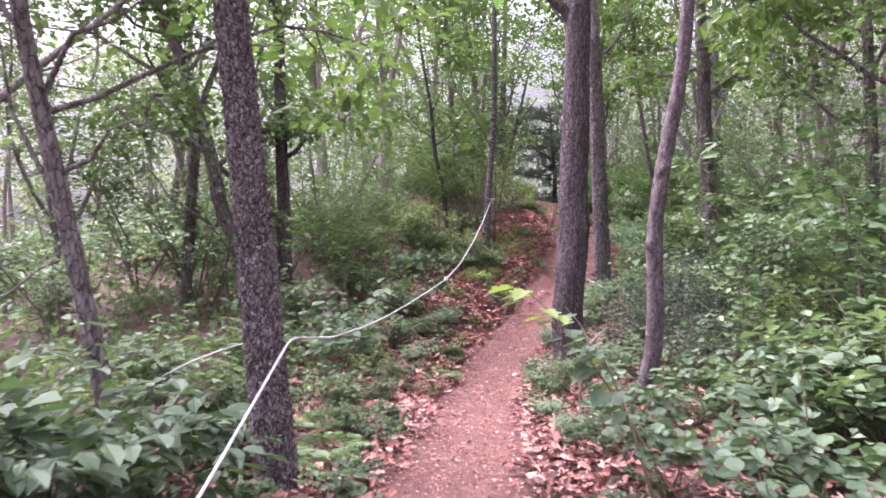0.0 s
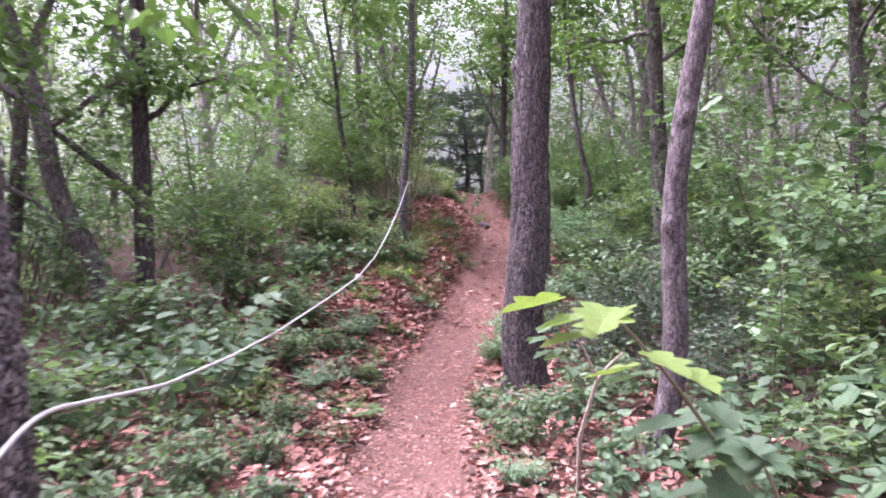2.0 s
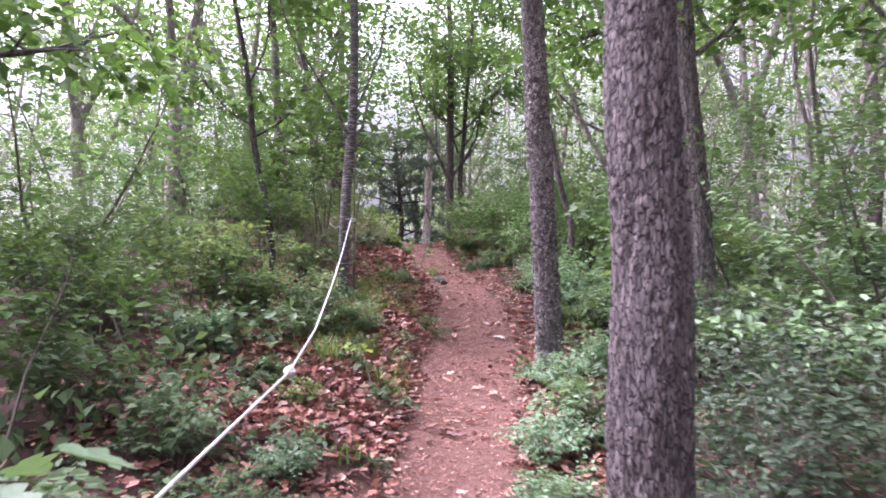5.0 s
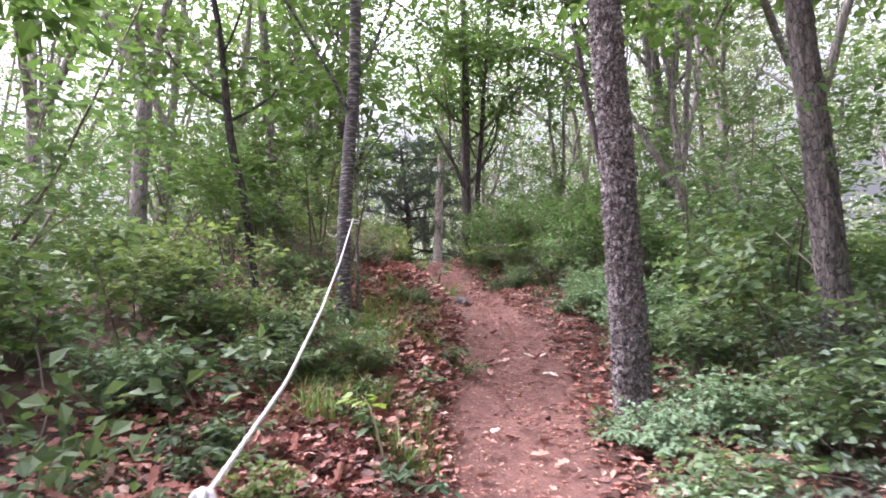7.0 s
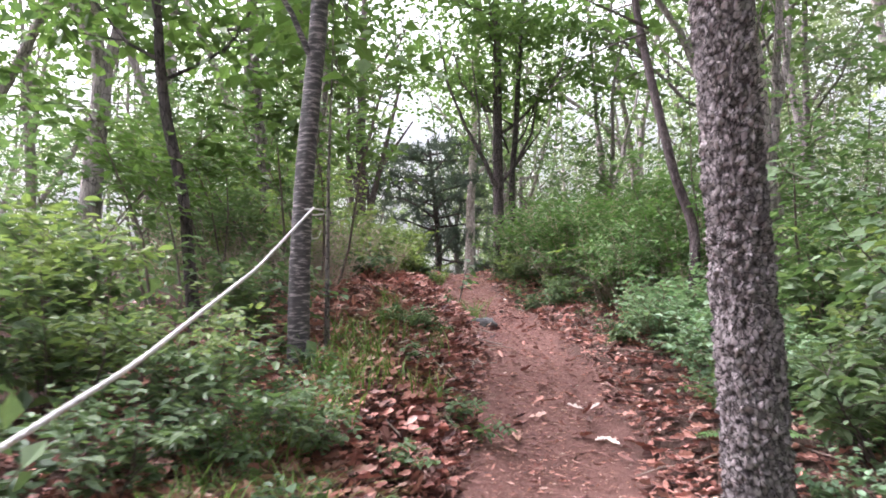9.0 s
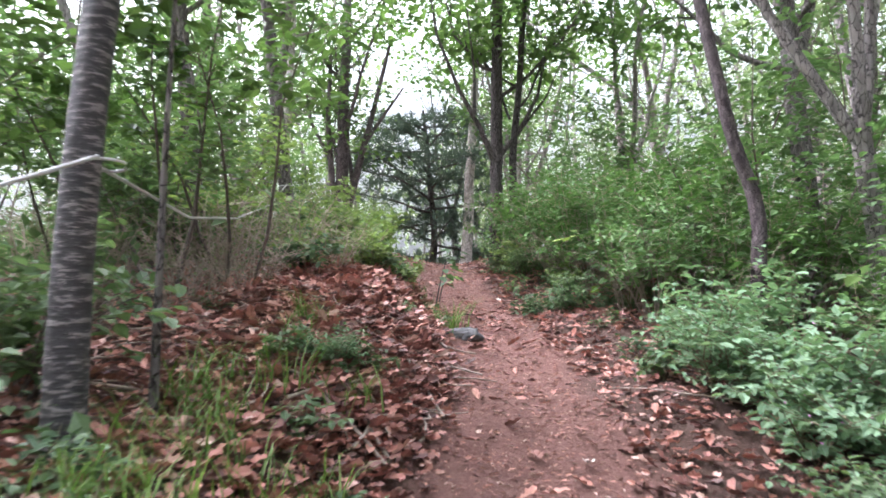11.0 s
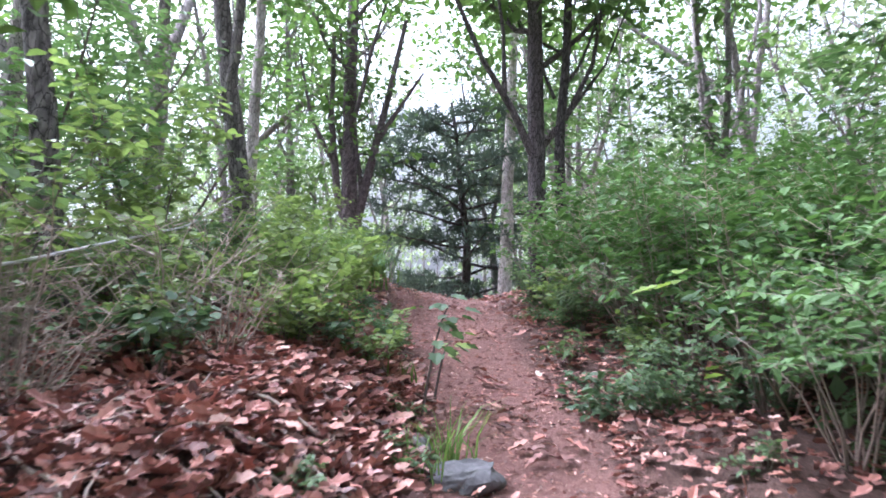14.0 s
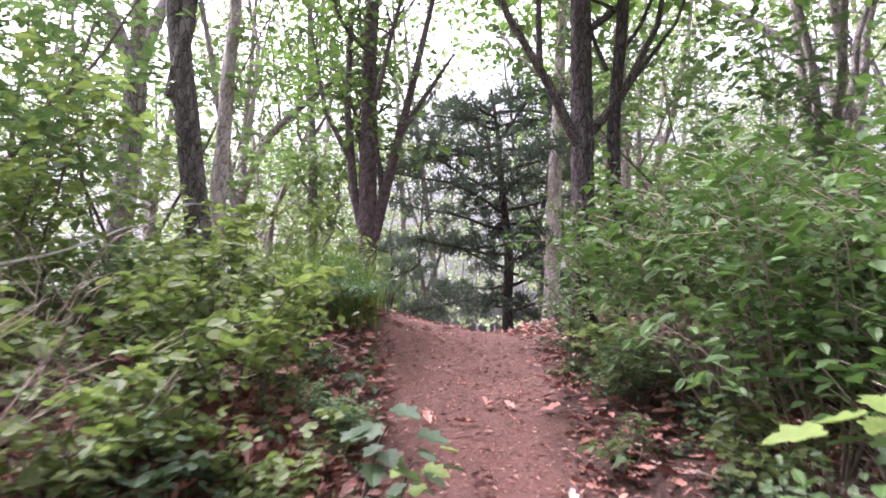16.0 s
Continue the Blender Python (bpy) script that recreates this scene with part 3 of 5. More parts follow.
hero_tree(9, (7.6, 19.2), (0.0, 0.0), 11.4, 0.14, M_BARK_GREY, "forked grey tree in dense green undergrowth", 0.006, 20, first=0.2, limbs=16, per=56, reach=3.2,
          fork=(([(7.6, 19.2, 5.2), (7.35, 19.2, 6.2), (7.25, 19.2, 7.8)], 0.085, 0.05), ([(7.6, 19.2, 5.2), (7.9, 19.2, 6.2), (8.1, 19.2, 7.8)], 0.085, 0.05), ([(7.3, 19.2, 6.4), (6.8, 19.2, 7.0), (6.3, 19.2, 8.0)], 0.04, 0.015)))
hero_tree(10, (0.96, 14.35), (0.012, -0.02), 10.2, 0.07, M_BARK_BAND, "slim dark tree with pale banded bark, rope tied to it", 0.003, 32,
          bends=((0, -0.05, 0), (1.0, -0.05, 0), (1.8, 0.0, 0), (2.6, 0.08, 0), (9, 0.1, 0)), first=0.48, limbs=8, reach=1.7,
          fork=(([(1.0, 14.28, 3.5), (0.85, 14.25, 3.85), (0.6, 14.2, 4.25), (0.25, 14.15, 4.8), (0.0, 14.1, 5.6)], 0.022, 0.008), ([(1.05, 14.28, 3.9), (1.2, 14.3, 4.2), (1.4, 14.3, 4.7), (1.5, 14.3, 5.4)], 0.02, 0.008)))
hero_tree(11, (1.1, 14.75), (0.0, 0.02), 2.7, 0.02, M_BARK_GREY, "thin pale sapling behind a banded tree", 0.0, 12, first=0.7, limbs=3, reach=0.5, per=6)
hero_tree(12, (5.05, 27.4), (0.08, 0.05), 12.0, 0.14, M_BARK_PALE, "pale smooth-barked tree beyond the crest", 0.003, 20, first=0.3)
hero_tree(13, (4.42, 22.0), (0.0, 0.02), 10.8, 0.105, M_BARK_RIDGE, "forked tree with ridged grey bark near the crest", 0.012, 48, step=0.04, cells=(30, 6), first=0.2, reach=2.6,
          fork=(([(4.42, 22.0, 4.5), (4.2, 21.95, 5.0), (3.85, 21.9, 5.6), (3.5, 21.8, 6.4), (3.35, 21.8, 7.4)], 0.048, 0.015), ([(4.46, 22.0, 4.55), (4.8, 22.0, 4.95), (5.15, 22.0, 5.6), (5.35, 22.0, 6.6)], 0.045, 0.015), ([(4.1, 21.93, 5.2), (4.1, 21.9, 5.9), (4.0, 21.9, 6.9)], 0.03, 0.012)))
hero_tree(14, (4.72, 22.15), (0.03, -0.06), 9.6, 0.065, M_BARK_DARK, "thin dark curved tree near the crest", 0.002, 20,
          bends=((0, 0.05, 0), (1.0, 0.0, 0), (1.9, -0.07, 0), (2.8, 0.0, 0), (8, 0.25, 0)), first=0.22,
          fork=(([(4.72, 22.05, 4.85), (4.95, 22.0, 5.15), (5.3, 22.0, 5.6), (5.6, 22.0, 6.3)], 0.028, 0.008), ([(4.7, 22.05, 5.2), (4.5, 22.0, 5.7), (4.4, 22.0, 6.4)], 0.022, 0.008)))
hero_tree(15, (4.93, 16.5), (0.0, 0.06), 9.6, 0.062, M_BARK_RED, "slim reddish tree with a kinked trunk in bushes", 0.004, 20,
          bends=((0, 0.05, 0), (0.7, 0.1, 0), (1.2, 0.2, 0), (1.7, 0.02, 0), (2.6, -0.1, 0), (3.6, -0.22, 0), (8, -0.5, 0)), first=0.4, knots=((3.45, 3.0, 0.06),),
          fork=(([(4.75, 16.65, 5.15), (4.3, 16.5, 5.22), (3.7, 16.3, 5.3), (3.1, 16.2, 5.1)], 0.018, 0.005), ([(4.75, 16.65, 5.1), (4.4, 16.6, 4.95), (3.9, 16.5, 4.7), (3.5, 16.4, 4.3)], 0.016, 0.004)))
hero_tree(16, (0.12, 15.5), (-0.11, -0.03), 8.4, 0.05, M_BARK_DARK, "thin crooked dark tree among leafy saplings", 0.003, 20,
          bends=((0, 0, 0), (1.2, 0.0, 0), (1.9, -0.1, 0), (2.6, -0.08, 0), (7, -0.2, 0)), first=0.2)
hero_tree(17, (0.5, 19.5), (-0.07, -0.03), 12.0, 0.095, M_BARK_GREY, "grey upright tree with flaking bark", 0.008, 20, first=0.22, limbs=15, per=54, reach=2.8, size=0.12)
hero_tree(18, (1.4, 21.9), (-0.14, -0.03), 12.0, 0.105, M_BARK_GREY, "grey tree with a dark upswept limb, rope end on it", 0.006, 20, first=0.24, limbs=15, per=50, reach=2.8, size=0.12,
          fork=(([(1.08, 21.85, 4.9), (1.13, 21.82, 5.15), (1.2, 21.8, 5.5), (1.26, 21.75, 6.1), (1.32, 21.7, 7.0)], 0.07, 0.045),))
hero_tree(19, (1.2, 22.6), (0.02, 0.08), 11.4, 0.075, M_BARK_PALE, "pale slender tree leaning beside another", 0.003, 20, first=0.28)
hero_tree(20, (2.2, 26.7), (0.03, 0.0), 10.8, 0.17, M_BARK_RED, "several-stemmed tree on the crest with reddish limbs", 0.004, 20, first=0.14, limbs=12, reach=3.2, rise=0.4,
          fork=(([(2.28, 26.7, 4.2), (2.05, 26.7, 5.1), (1.95, 26.7, 6.4), (2.0, 26.7, 8.0)], 0.09, 0.04), ([(2.35, 26.7, 4.4), (2.62, 26.7, 5.5), (2.95, 26.7, 6.8), (3.3, 26.7, 8.3)], 0.095, 0.04), ([(2.75, 26.7, 6.0), (3.2, 26.7, 6.7), (3.6, 26.7, 7.3)], 0.05, 0.02), ([(2.0, 26.7, 5.6), (1.6, 26.7, 6.4), (1.4, 26.7, 7.6)], 0.05, 0.02)))
hero_tree(21, (1.0, 30.0), (-0.03, 0.02), 12.0, 0.12, M_BARK_GREY, "slender grey tree beyond the crest", 0.0, 16, first=0.2, rise=0.3)

# this oak is added to shade the shrubs; its trunk stays out of view
hero_tree(22, (5.0, 6.7), (-0.04, 0.05), 9.6, 0.12, M_BARK_OAK, "oak added with its trunk out of view, spreading leafy crown shading the shrubs", 0.006, 20, first=0.24, limbs=18, per=54, reach=3.2, size=0.13)
hero_tree(23, (6.2, 10.0), (-0.03, 0.0), 9.6, 0.11, M_BARK_GREY, "grey oak with a low leafy crown among saplings", 0.006, 20, first=0.26, limbs=16, per=48, reach=3.0, size=0.13)

# ---- the pine past the crest ----


def pine(seed, x, y, height, reach, tiers):
    rng = np.random.default_rng(seed)
    z0 = gz(x, y) - 0.1
    thing = tagged(new("pine_tree"), "dark blue-green pine with level tiers of needles", "tree", "pines past the crest")
    thing.location = (x, y, z0)
    line = limb(rng, (0, 0, 0), (0.05, 0, 1), height, 12, 0.06, 0.1)
    part_of("trunk", Tubes().add(line, taper(len(line), 0.12, 0.03), 14).mesh("trunk", M_BARK_DARK), thing)
    pos, way = [], []
    for n in range(tiers):
        k = 0.2 + 0.78 * n / tiers
        p, d = at_line(line, k)
        a = n * 2.4 + rng.uniform(-0.4, 0.4)
        lp = limb(rng, p, (math.cos(a), math.sin(a), 0.15), reach * (1.3 - 1.1 * abs(k - 0.45)) * rng.uniform(0.5, 1.15), 6, 0.16, -0.02)
        part_of("limb", Tubes().add(lp, taper(len(lp), 0.035, 0.008), 5).mesh("limb", M_BARK_DARK), thing)
        for t in range(26):
            q, e = at_line(lp, rng.uniform(0.3, 1))
            o = q + rng.normal(0, 1, 3) * np.array((0.3, 0.3, 0.04))
            m = 24
            pos.append(o + rng.normal(0, 0.035, (m, 3)))
            way.append(unit(rng.normal(0, 1, (m, 3)) + np.array((0, 0, 0.45)) + e * 0.5))
    pos, way = np.concatenate(pos), np.concatenate(way)
    part_of("foliage", leaf_mesh(rng, "foliage", M_NEEDLE, (LEAF_NARROW[0] * np.array((1, 0.5, 1)), LEAF_NARROW[1]), pos, way, rng.uniform(0.1, 0.19, len(pos)), 0), thing)


pine(5, 4.6, 29.0, 5.3, 2.5, 46)
pine(6, 2.0, 33.0, 4.2, 1.7, 20)

# ---- background woodland trees, copied from a few kinds ----


def wood_tree(seed, height, r0, bark, first, size, per, reach, limbs=9):
    rng = np.random.default_rng(seed)
    line = limb(rng, (0, 0, -0.15), (rng.normal(0, 0.06), rng.normal(0, 0.06), 1), height, 12, 0.055, 0.12)
    radii = taper(len(line), r0, r0 * 0.2)
    thing = tagged(new("woodland_tree"), "slender woodland tree, its green crown paled as if by haze", "tree", "background trees")
    fine = np.linspace(0, 1, 20)
    smooth_line = np.stack([np.interp(fine, np.linspace(0, 1, len(line)), line[:, i]) for i in range(3)], 1)
    part_of("trunk", Tubes().add(smooth_line, np.interp(fine, np.linspace(0, 1, len(line)), radii) * (1 + 0.4 * np.exp(-fine * 40)), 9).mesh("trunk", bark), thing)
    woods, pos, way, sz = limbs_and_crown(rng, line, radii, limbs, first, per, size, reach, 11, 0.36, 0.13, (0.35, 1.4), 0.55)
    for wood in woods:
        part_of("limb", wood.mesh("limb", bark), thing)
    part_of("crown", leaf_mesh(rng, "crown", M_LEAF_HAZE, LEAF_SIMPLE, pos, way, sz), thing)
    return thing


KINDS = [wood_tree(100, 14.0, 0.12, M_BARK_HAZE, 0.22, 0.15, 45, 4.2, 10), wood_tree(101, 12.5, 0.09, M_BARK_HAZE, 0.2, 0.145, 45, 3.8, 10),
         wood_tree(102, 15.0, 0.14, M_BARK_RED, 0.26, 0.15, 45, 4.4, 10), wood_tree(103, 11.0, 0.07, M_BARK_HAZE, 0.18, 0.14, 45, 3.4, 10),
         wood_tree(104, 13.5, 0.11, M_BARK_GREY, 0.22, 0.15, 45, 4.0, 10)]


def forked_tree(seed, height, r0, bark, split, stems):
    """A woodland tree whose trunk parts low into several rising stems with thin crowns."""
    rng = np.random.default_rng(seed)
    thing = tagged(new("forked_tree"), "forked grey woodland tree with rising bare stems", "tree", "forked background trees")
    line = limb(rng, (0, 0, -0.15), (rng.normal(0, 0.08), rng.normal(0, 0.08), 1), split, 6, 0.05, 0.1)
    part_of("trunk", Tubes().add(line, taper(len(line), r0 * 1.15, r0), 12).mesh("trunk", bark), thing)
    twigs = []
    for n in range(stems):
        a = n * 2 * math.pi / stems + rng.uniform(-0.5, 0.5)
        st = limb(rng, line[-1] - (0, 0, 0.12), (0.42 * math.cos(a), 0.42 * math.sin(a), 1), (height - split) * rng.uniform(0.8, 1.1), 9, 0.13, 0.1)
        wood = Tubes().add(st, taper(len(st), r0 * 0.72, 0.012), 8)
        for k in range(9):
            q, e = at_line(st, rng.uniform(0.15, 1.0))
            tw = limb(rng, q, e + rng.normal(0, 0.7, 3), rng.uniform(0.8, 1.9), 4, 0.22, 0.08)
            wood.add(tw, taper(len(tw), 0.018, 0.004), 4)
            twigs.append(tw)
        part_of("limb", wood.mesh("limb", bark), thing)
    pos, way, sz = crown_points(rng, twigs, 30, 0.3, 0.14)
    keep = rng.random(len(pos)) < 1 - 0.6 * smooth(5.5, 8.5, pos[:, 2])
    pos, way, sz = pos[keep], way[keep], sz[keep]
    part_of("crown", leaf_mesh(rng, "crown", M_LEAF_CROWN, LEAF_SIMPLE, pos, way, sz), thing)
    return thing


FORKED = [forked_tree(120, 9.5, 0.1, M_BARK_HAZE, 2.6, 3), forked_tree(121, 8.5, 0.075, M_BARK_HAZE, 1.8, 4), forked_tree(122, 9.0, 0.085, M_BARK_GREY, 3.3, 2)]
rng = np.random.default_rng(76)
for n, (x, y) in enumerate(((-1.6, 18.6), (6.4, 16.8), (-3.6, 15.4), (-0.6, 24.6), (7.4, 13.6), (-5.2, 19.0), (0.0, 28.0), (6.9, 22.6), (-2.6, 27.0), (9.6, 17.4), (8.4, 10.4), (-4.6, 12.4), (-6.6, 9.4), (6.3, 26.6), (3.6, 36.0), (-0.6, 34.0), (6.6, 33.0), (-5.6, 15.8), (-3.4, 20.6), (-7.4, 13.0), (-6.8, 17.8), (-2.0, 23.4), (-4.4, 24.4), (5.6, 30.4), (8.8, 25.2), (10.4, 13.2), (-8.6, 20.6), (-3.0, 31.0), (1.4, 38.0))):
    m = pose(x, y, gz(x, y), 0, 0, rng.uniform(0, 360)) @ Matrix.Scale(rng.uniform(0.85, 1.15), 4)
    if n < 3:
        FORKED[n].matrix_basis = m
    else:
        copy_thing(FORKED[n % 3], m)
rng = np.random.default_rng(77)
taken = [(5, 6.7), (6.2, 10), (-1, 4.3), (-2.6, 11.6), (-2.2, 4.9), (1.5, 8.3), (2.9, 12.5), (1.7, 6.2), (4.9, 12.7), (7.6, 19.2), (1, 14.3), (5, 27.4), (4.4, 22), (4.7, 16.6), (0.1, 15.5), (0.5, 19.5), (1.4, 21.9), (2.2, 26.7), (1, 30), (4.6, 29), (2.9, 33), (-1.6, 18.6), (6.4, 16.8), (-3.6, 15.4), (-0.6, 24.6), (7.4, 13.6), (-5.2, 19.0), (0, 28), (6.9, 22.6), (-2.6, 27), (9.6, 17.4), (8.4, 10.4), (-4.6, 12.4), (-6.6, 9.4), (6.3, 26.6), (3.6, 36), (-0.6, 34), (6.6, 33), (-5.6, 15.8), (-3.4, 20.6), (-7.4, 13), (-6.8, 17.8), (-2, 23.4), (-4.4, 24.4), (5.6, 30.4), (8.8, 25.2), (10.4, 13.2), (-8.6, 20.6), (-3, 31), (1.4, 38)]
spots = []
tries = 0
while len(spots) < 76 and tries < 6000:
    tries += 1
    x, y = rng.uniform(-20, 24), rng.uniform(-5, 46)
    u = float(offset(x, y))
    if abs(u) < 2.6 and y < 24.5 or (-4.5 < u < 5.8 and y < 9) or (u < -1 and y < 11 and u > -5) or (0 < u < 5.5 and y < 24) or (-3.4 < u < 0 and 12 < y < 24):
        continue
    if 2.6 < x < 5.8 and 22.5 < y < 31:
        continue
    if min((x - a) ** 2 + (y - b) ** 2 for a, b in taken) < (1.5 if y > 4 else 4.0):
        continue
    taken.append((x, y))
    spots.append((x, y))
for n, (x, y) in enumerate(spots):
    m = pose(x, y, gz(x, y), rng.normal(0, 2.5), rng.normal(0, 2.5), rng.uniform(0, 360)) @ Matrix.Scale(rng.uniform(0.8, 1.2), 4)
    kind = KINDS[n % 5]
    if n < 5:
        kind.matrix_basis = m
    else:
        copy_thing(kind, m)

# ---- far woods ----


def far_woods(seed):
    rng = np.random.default_rng(seed)
    pos, way, sz, wood = [], [], [], Tubes()
    for n in range(230):
        a = rng.uniform(-0.4, math.pi + 0.4)
        d = rng.uniform(32, 75)
        x, y = 2 + d * math.cos(a), 12 + d * math.sin(a)
        z = gz(x, y)
        h = rng.uniform(12, 19)
        line = limb(rng, (x, y, z - 0.2), (0, 0, 1), h, 5, 0.05, 0.1)
        wood.add(line, taper(len(line), 0.16, 0.05), 6)
        q, m = 34, 12
        k = rng.uniform(0.02, 1.05, q)
        ang, rad = rng.uniform(0, 2 * math.pi, q), 3.6 * np.sqrt(rng.uniform(0, 1, q)) * (1.15 - 0.6 * k)
        mid = np.stack((x + rad * np.cos(ang), y + rad * np.sin(ang), z + k * h), 1)
        pos.append(np.repeat(mid, m, 0) + rng.normal(0, 1, (q * m, 3)) * np.array((0.6, 0.6, 0.2)))
        way.append(rng.normal(0, 1, (q * m, 3)))
        sz.append(rng.uniform(0.25, 0.5, q * m))
    thing = tagged(new("far_woods"), "distant mixed green woodland, haze put into the leaf colour", "woods", kind="stuff")
    part_of("trunks", wood.mesh("trunks", M_BARK_GREY), thing)["kind"] = "stuff"
    # foliage colour already carries the haze of distance
    part_of("foliage", leaf_mesh(rng, "foliage", M_LEAF_HAZE, LEAF_SIMPLE, np.concatenate(pos), np.concatenate(way), np.concatenate(sz), 0.2, 0.6), thing)["kind"] = "stuff"


far_woods(9)

# ---- shrubs, saplings and small plants ----


def shrub_kind(seed, name, label, category, group, height, width, stems, twigs, leaves, size, leaf, shape, wood_mat, bare=0.3, flower=False, spread=0.05, droop=0.25, flat=0.5, lean_wood=False, tumble=0.3):
    """A many-stemmed shrub: stems from the base, twigs, and leaves set along the twigs."""
    rng = np.random.default_rng(seed)
    woods, twigwork, pos, way = [], Tubes(), [], []
    for s in range(stems):
        wood = Tubes() if stems < 10 else twigwork
        if stems < 10:
            woods.append(wood)
        a = s * 2.4 + rng.uniform(-0.4, 0.4)
        out = rng.uniform(0.25, 1.0) * width / height
        start = np.array((math.cos(a), math.sin(a), 0)) * width * 0.12 * rng.uniform(0, 1) + np.array((0, 0, -0.05))
        st = limb(rng, start, (math.cos(a) * out, math.sin(a) * out, 1), height * rng.uniform(0.65, 1.08), 5, 0.13, -0.02)
        wood.add(st, taper(len(st), 0.004 + height * 0.005, 0.0025), 3 if lean_wood else 4)
        for t in range(twigs):
            q, e = at_line(st, rng.uniform(bare, 1.0))
            b = rng.uniform(0, 2 * math.pi)
            tw = limb(rng, q, np.array((math.cos(b), math.sin(b), flat * rng.uniform(-0.2, 0.9))) + e * 0.5, width * rng.uniform(0.25, 0.55), 1 if lean_wood else 2, 0.15, -0.05)
            twigwork.add(tw, taper(len(tw), 0.0035, 0.0015), 3)
            k = np.linspace(0.15, 1.0, leaves)
            idx = k * (len(tw) - 1)
            lo = np.minimum(idx.astype(int), len(tw) - 2)
            p = tw[lo] + (tw[lo + 1] - tw[lo]) * (idx - lo)[:, None]
            d = unit(tw[-1] - tw[0])
            side = unit(np.cross(d, (0, 0, 1.0)))
            sgn = np.where(np.arange(leaves) % 2, 1.0, -1.0)[:, None]
            pos.append(p + rng.normal(0, spread, (leaves, 3)) * np.array((1, 1, 0.5)))
            way.append(unit(d * 0.55 + side * sgn + rng.normal(0, 0.3, (leaves, 3))))
    thing = tagged(new(name), label, category, group)
    for wood in woods:
        part_of("stem", wood.mesh("stem", wood_mat), thing)
    part_of("branchwork", twigwork.mesh("branchwork", wood_mat), thing)["kind"] = "stuff"
    pos, way = np.concatenate(pos), np.concatenate(way)
    foliage = part_of("foliage", leaf_mesh(rng, "foliage", leaf, shape, pos, way, size * rng.uniform(0.6, 1.3, len(pos)), droop, tumble), thing)
    if flower:
        pick = rng.choice(len(pos), 70)
        part_of("flowers", leaf_mesh(rng, "flowers", M_FLOWER, LEAF_OVAL, pos[pick] + (0, 0, 0.02), way[pick], rng.uniform(0.012, 0.022, 70), -0.3, 0.8), foliage, "small pink-purple flowers")["kind"] = "stuff"
    thing.location = (0, -400, 0)
    return thing


BROAD = [shrub_kind(200 + i, "shrub", "green broad-leaved forest shrub on the litter floor", "shrub", "woodland shrubs", 1.0, 0.75, 9, 8, 10, 0.1, M_LEAF_SHRUB, LEAF_OVAL, M_TWIG) for i in range(4)]
BIGLEAF = [shrub_kind(220 + i, "shrub", "shrub with large rounded pale green leaves", "shrub", "large-leaved shrubs", 0.85, 0.6, 7, 4, 6, 0.112, M_LEAF_BROAD, LEAF_ROUND, M_STEM, 0.5, tumble=0.4) for i in range(3)]
CLOVER = [shrub_kind(230 + i, "bush_clover", "pale green bush clover with fine leaves and pink flowers", "shrub", "bush clovers", 0.7, 0.75, 12, 10, 13, 0.066, M_LEAF_PALE, LEAF_OVAL, M_STEM, 0.25, i == 0, 0.02) for i in range(2)]
FARBROAD = [shrub_kind(280 + i, "shrub", "green forest shrub among trees", "shrub", "woodland shrubs", 1.1, 0.95, 7, 8, 9, 0.125, M_LEAF_SHRUB, LEAF_SIMPLE, M_TWIG, lean_wood=True) for i in range(3)]
THICKET = [shrub_kind(240 + i, "thicket_bush", "dense thicket bush of small green leaves on bare stems", "shrub", "thicket bushes", 1.7, 0.95, 13, 12, 10, 0.088, M_LEAF_THICKET, LEAF_OVAL, M_DRY, 0.42, lean_wood=True) for i in range(4)]
SAPLING = [shrub_kind(250 + i, "sapling", "leafy understorey sapling with thin dark stems", "sapling", "saplings", 3.6, 1.6, 4, 20, 14, 0.105, M_LEAF_SAPLING, LEAF_OVAL, M_TWIG, 0.28, False, 0.06, 0.12, 0.2, tumble=0.22) for i in range(4)]
YOUNG = [shrub_kind(290 + i, "sapling", "young sapling with light yellow-green leaves", "sapling", "light green saplings", 1.7, 1.0, 4, 16, 11, 0.1, M_LEAF_LIGHT, LEAF_OVAL, M_TWIG, 0.3, False, 0.05) for i in range(2)]
POINTED = [shrub_kind(310 + i, "shrub", "shrub with long pointed dark green leaves in level sprays", "shrub", "large-leaved shrubs", 0.95, 0.85, 6, 7, 7, 0.165, M_LEAF_BROAD, LEAF_OVAL, M_TWIG, 0.45, False, 0.03, 0.35, 0.15, tumble=0.35) for i in range(2)]
BUSHY = [shrub_kind(320 + i, "bush", "bright green young bush growing out of dead leaves", "shrub", "bright young bushes", 0.9, 0.7, 6, 9, 8, 0.082, M_LEAF_LIGHT, LEAF_ROUND, M_TWIG, 0.35, False, 0.03, 0.25, 0.4, tumble=0.45) for i in range(2)]
DARKBUSH = [shrub_kind(330 + i, "dark_bush", "bush of fine leaves on dry twigs, darkened to stand for deep shade", "shrub", "dark bushes", 1.3, 1.0, 11, 12, 9, 0.07, M_LEAF_SHADED, LEAF_OVAL, M_TWIG, 0.3, lean_wood=True, flat=0.9, tumble=0.6) for i in range(2)]
OAKLING = [shrub_kind(300 + i, "sapling", "oak sapling with broad lobed green leaves on dark twigs", "sapling", "oak saplings", 2.6, 1.3, 3, 14, 9, 0.112, M_LEAF_SAPLING, LEAF_LOBED, M_TWIG, 0.4, False, 0.05, 0.3, 0.4, tumble=0.45) for i in range(2)]
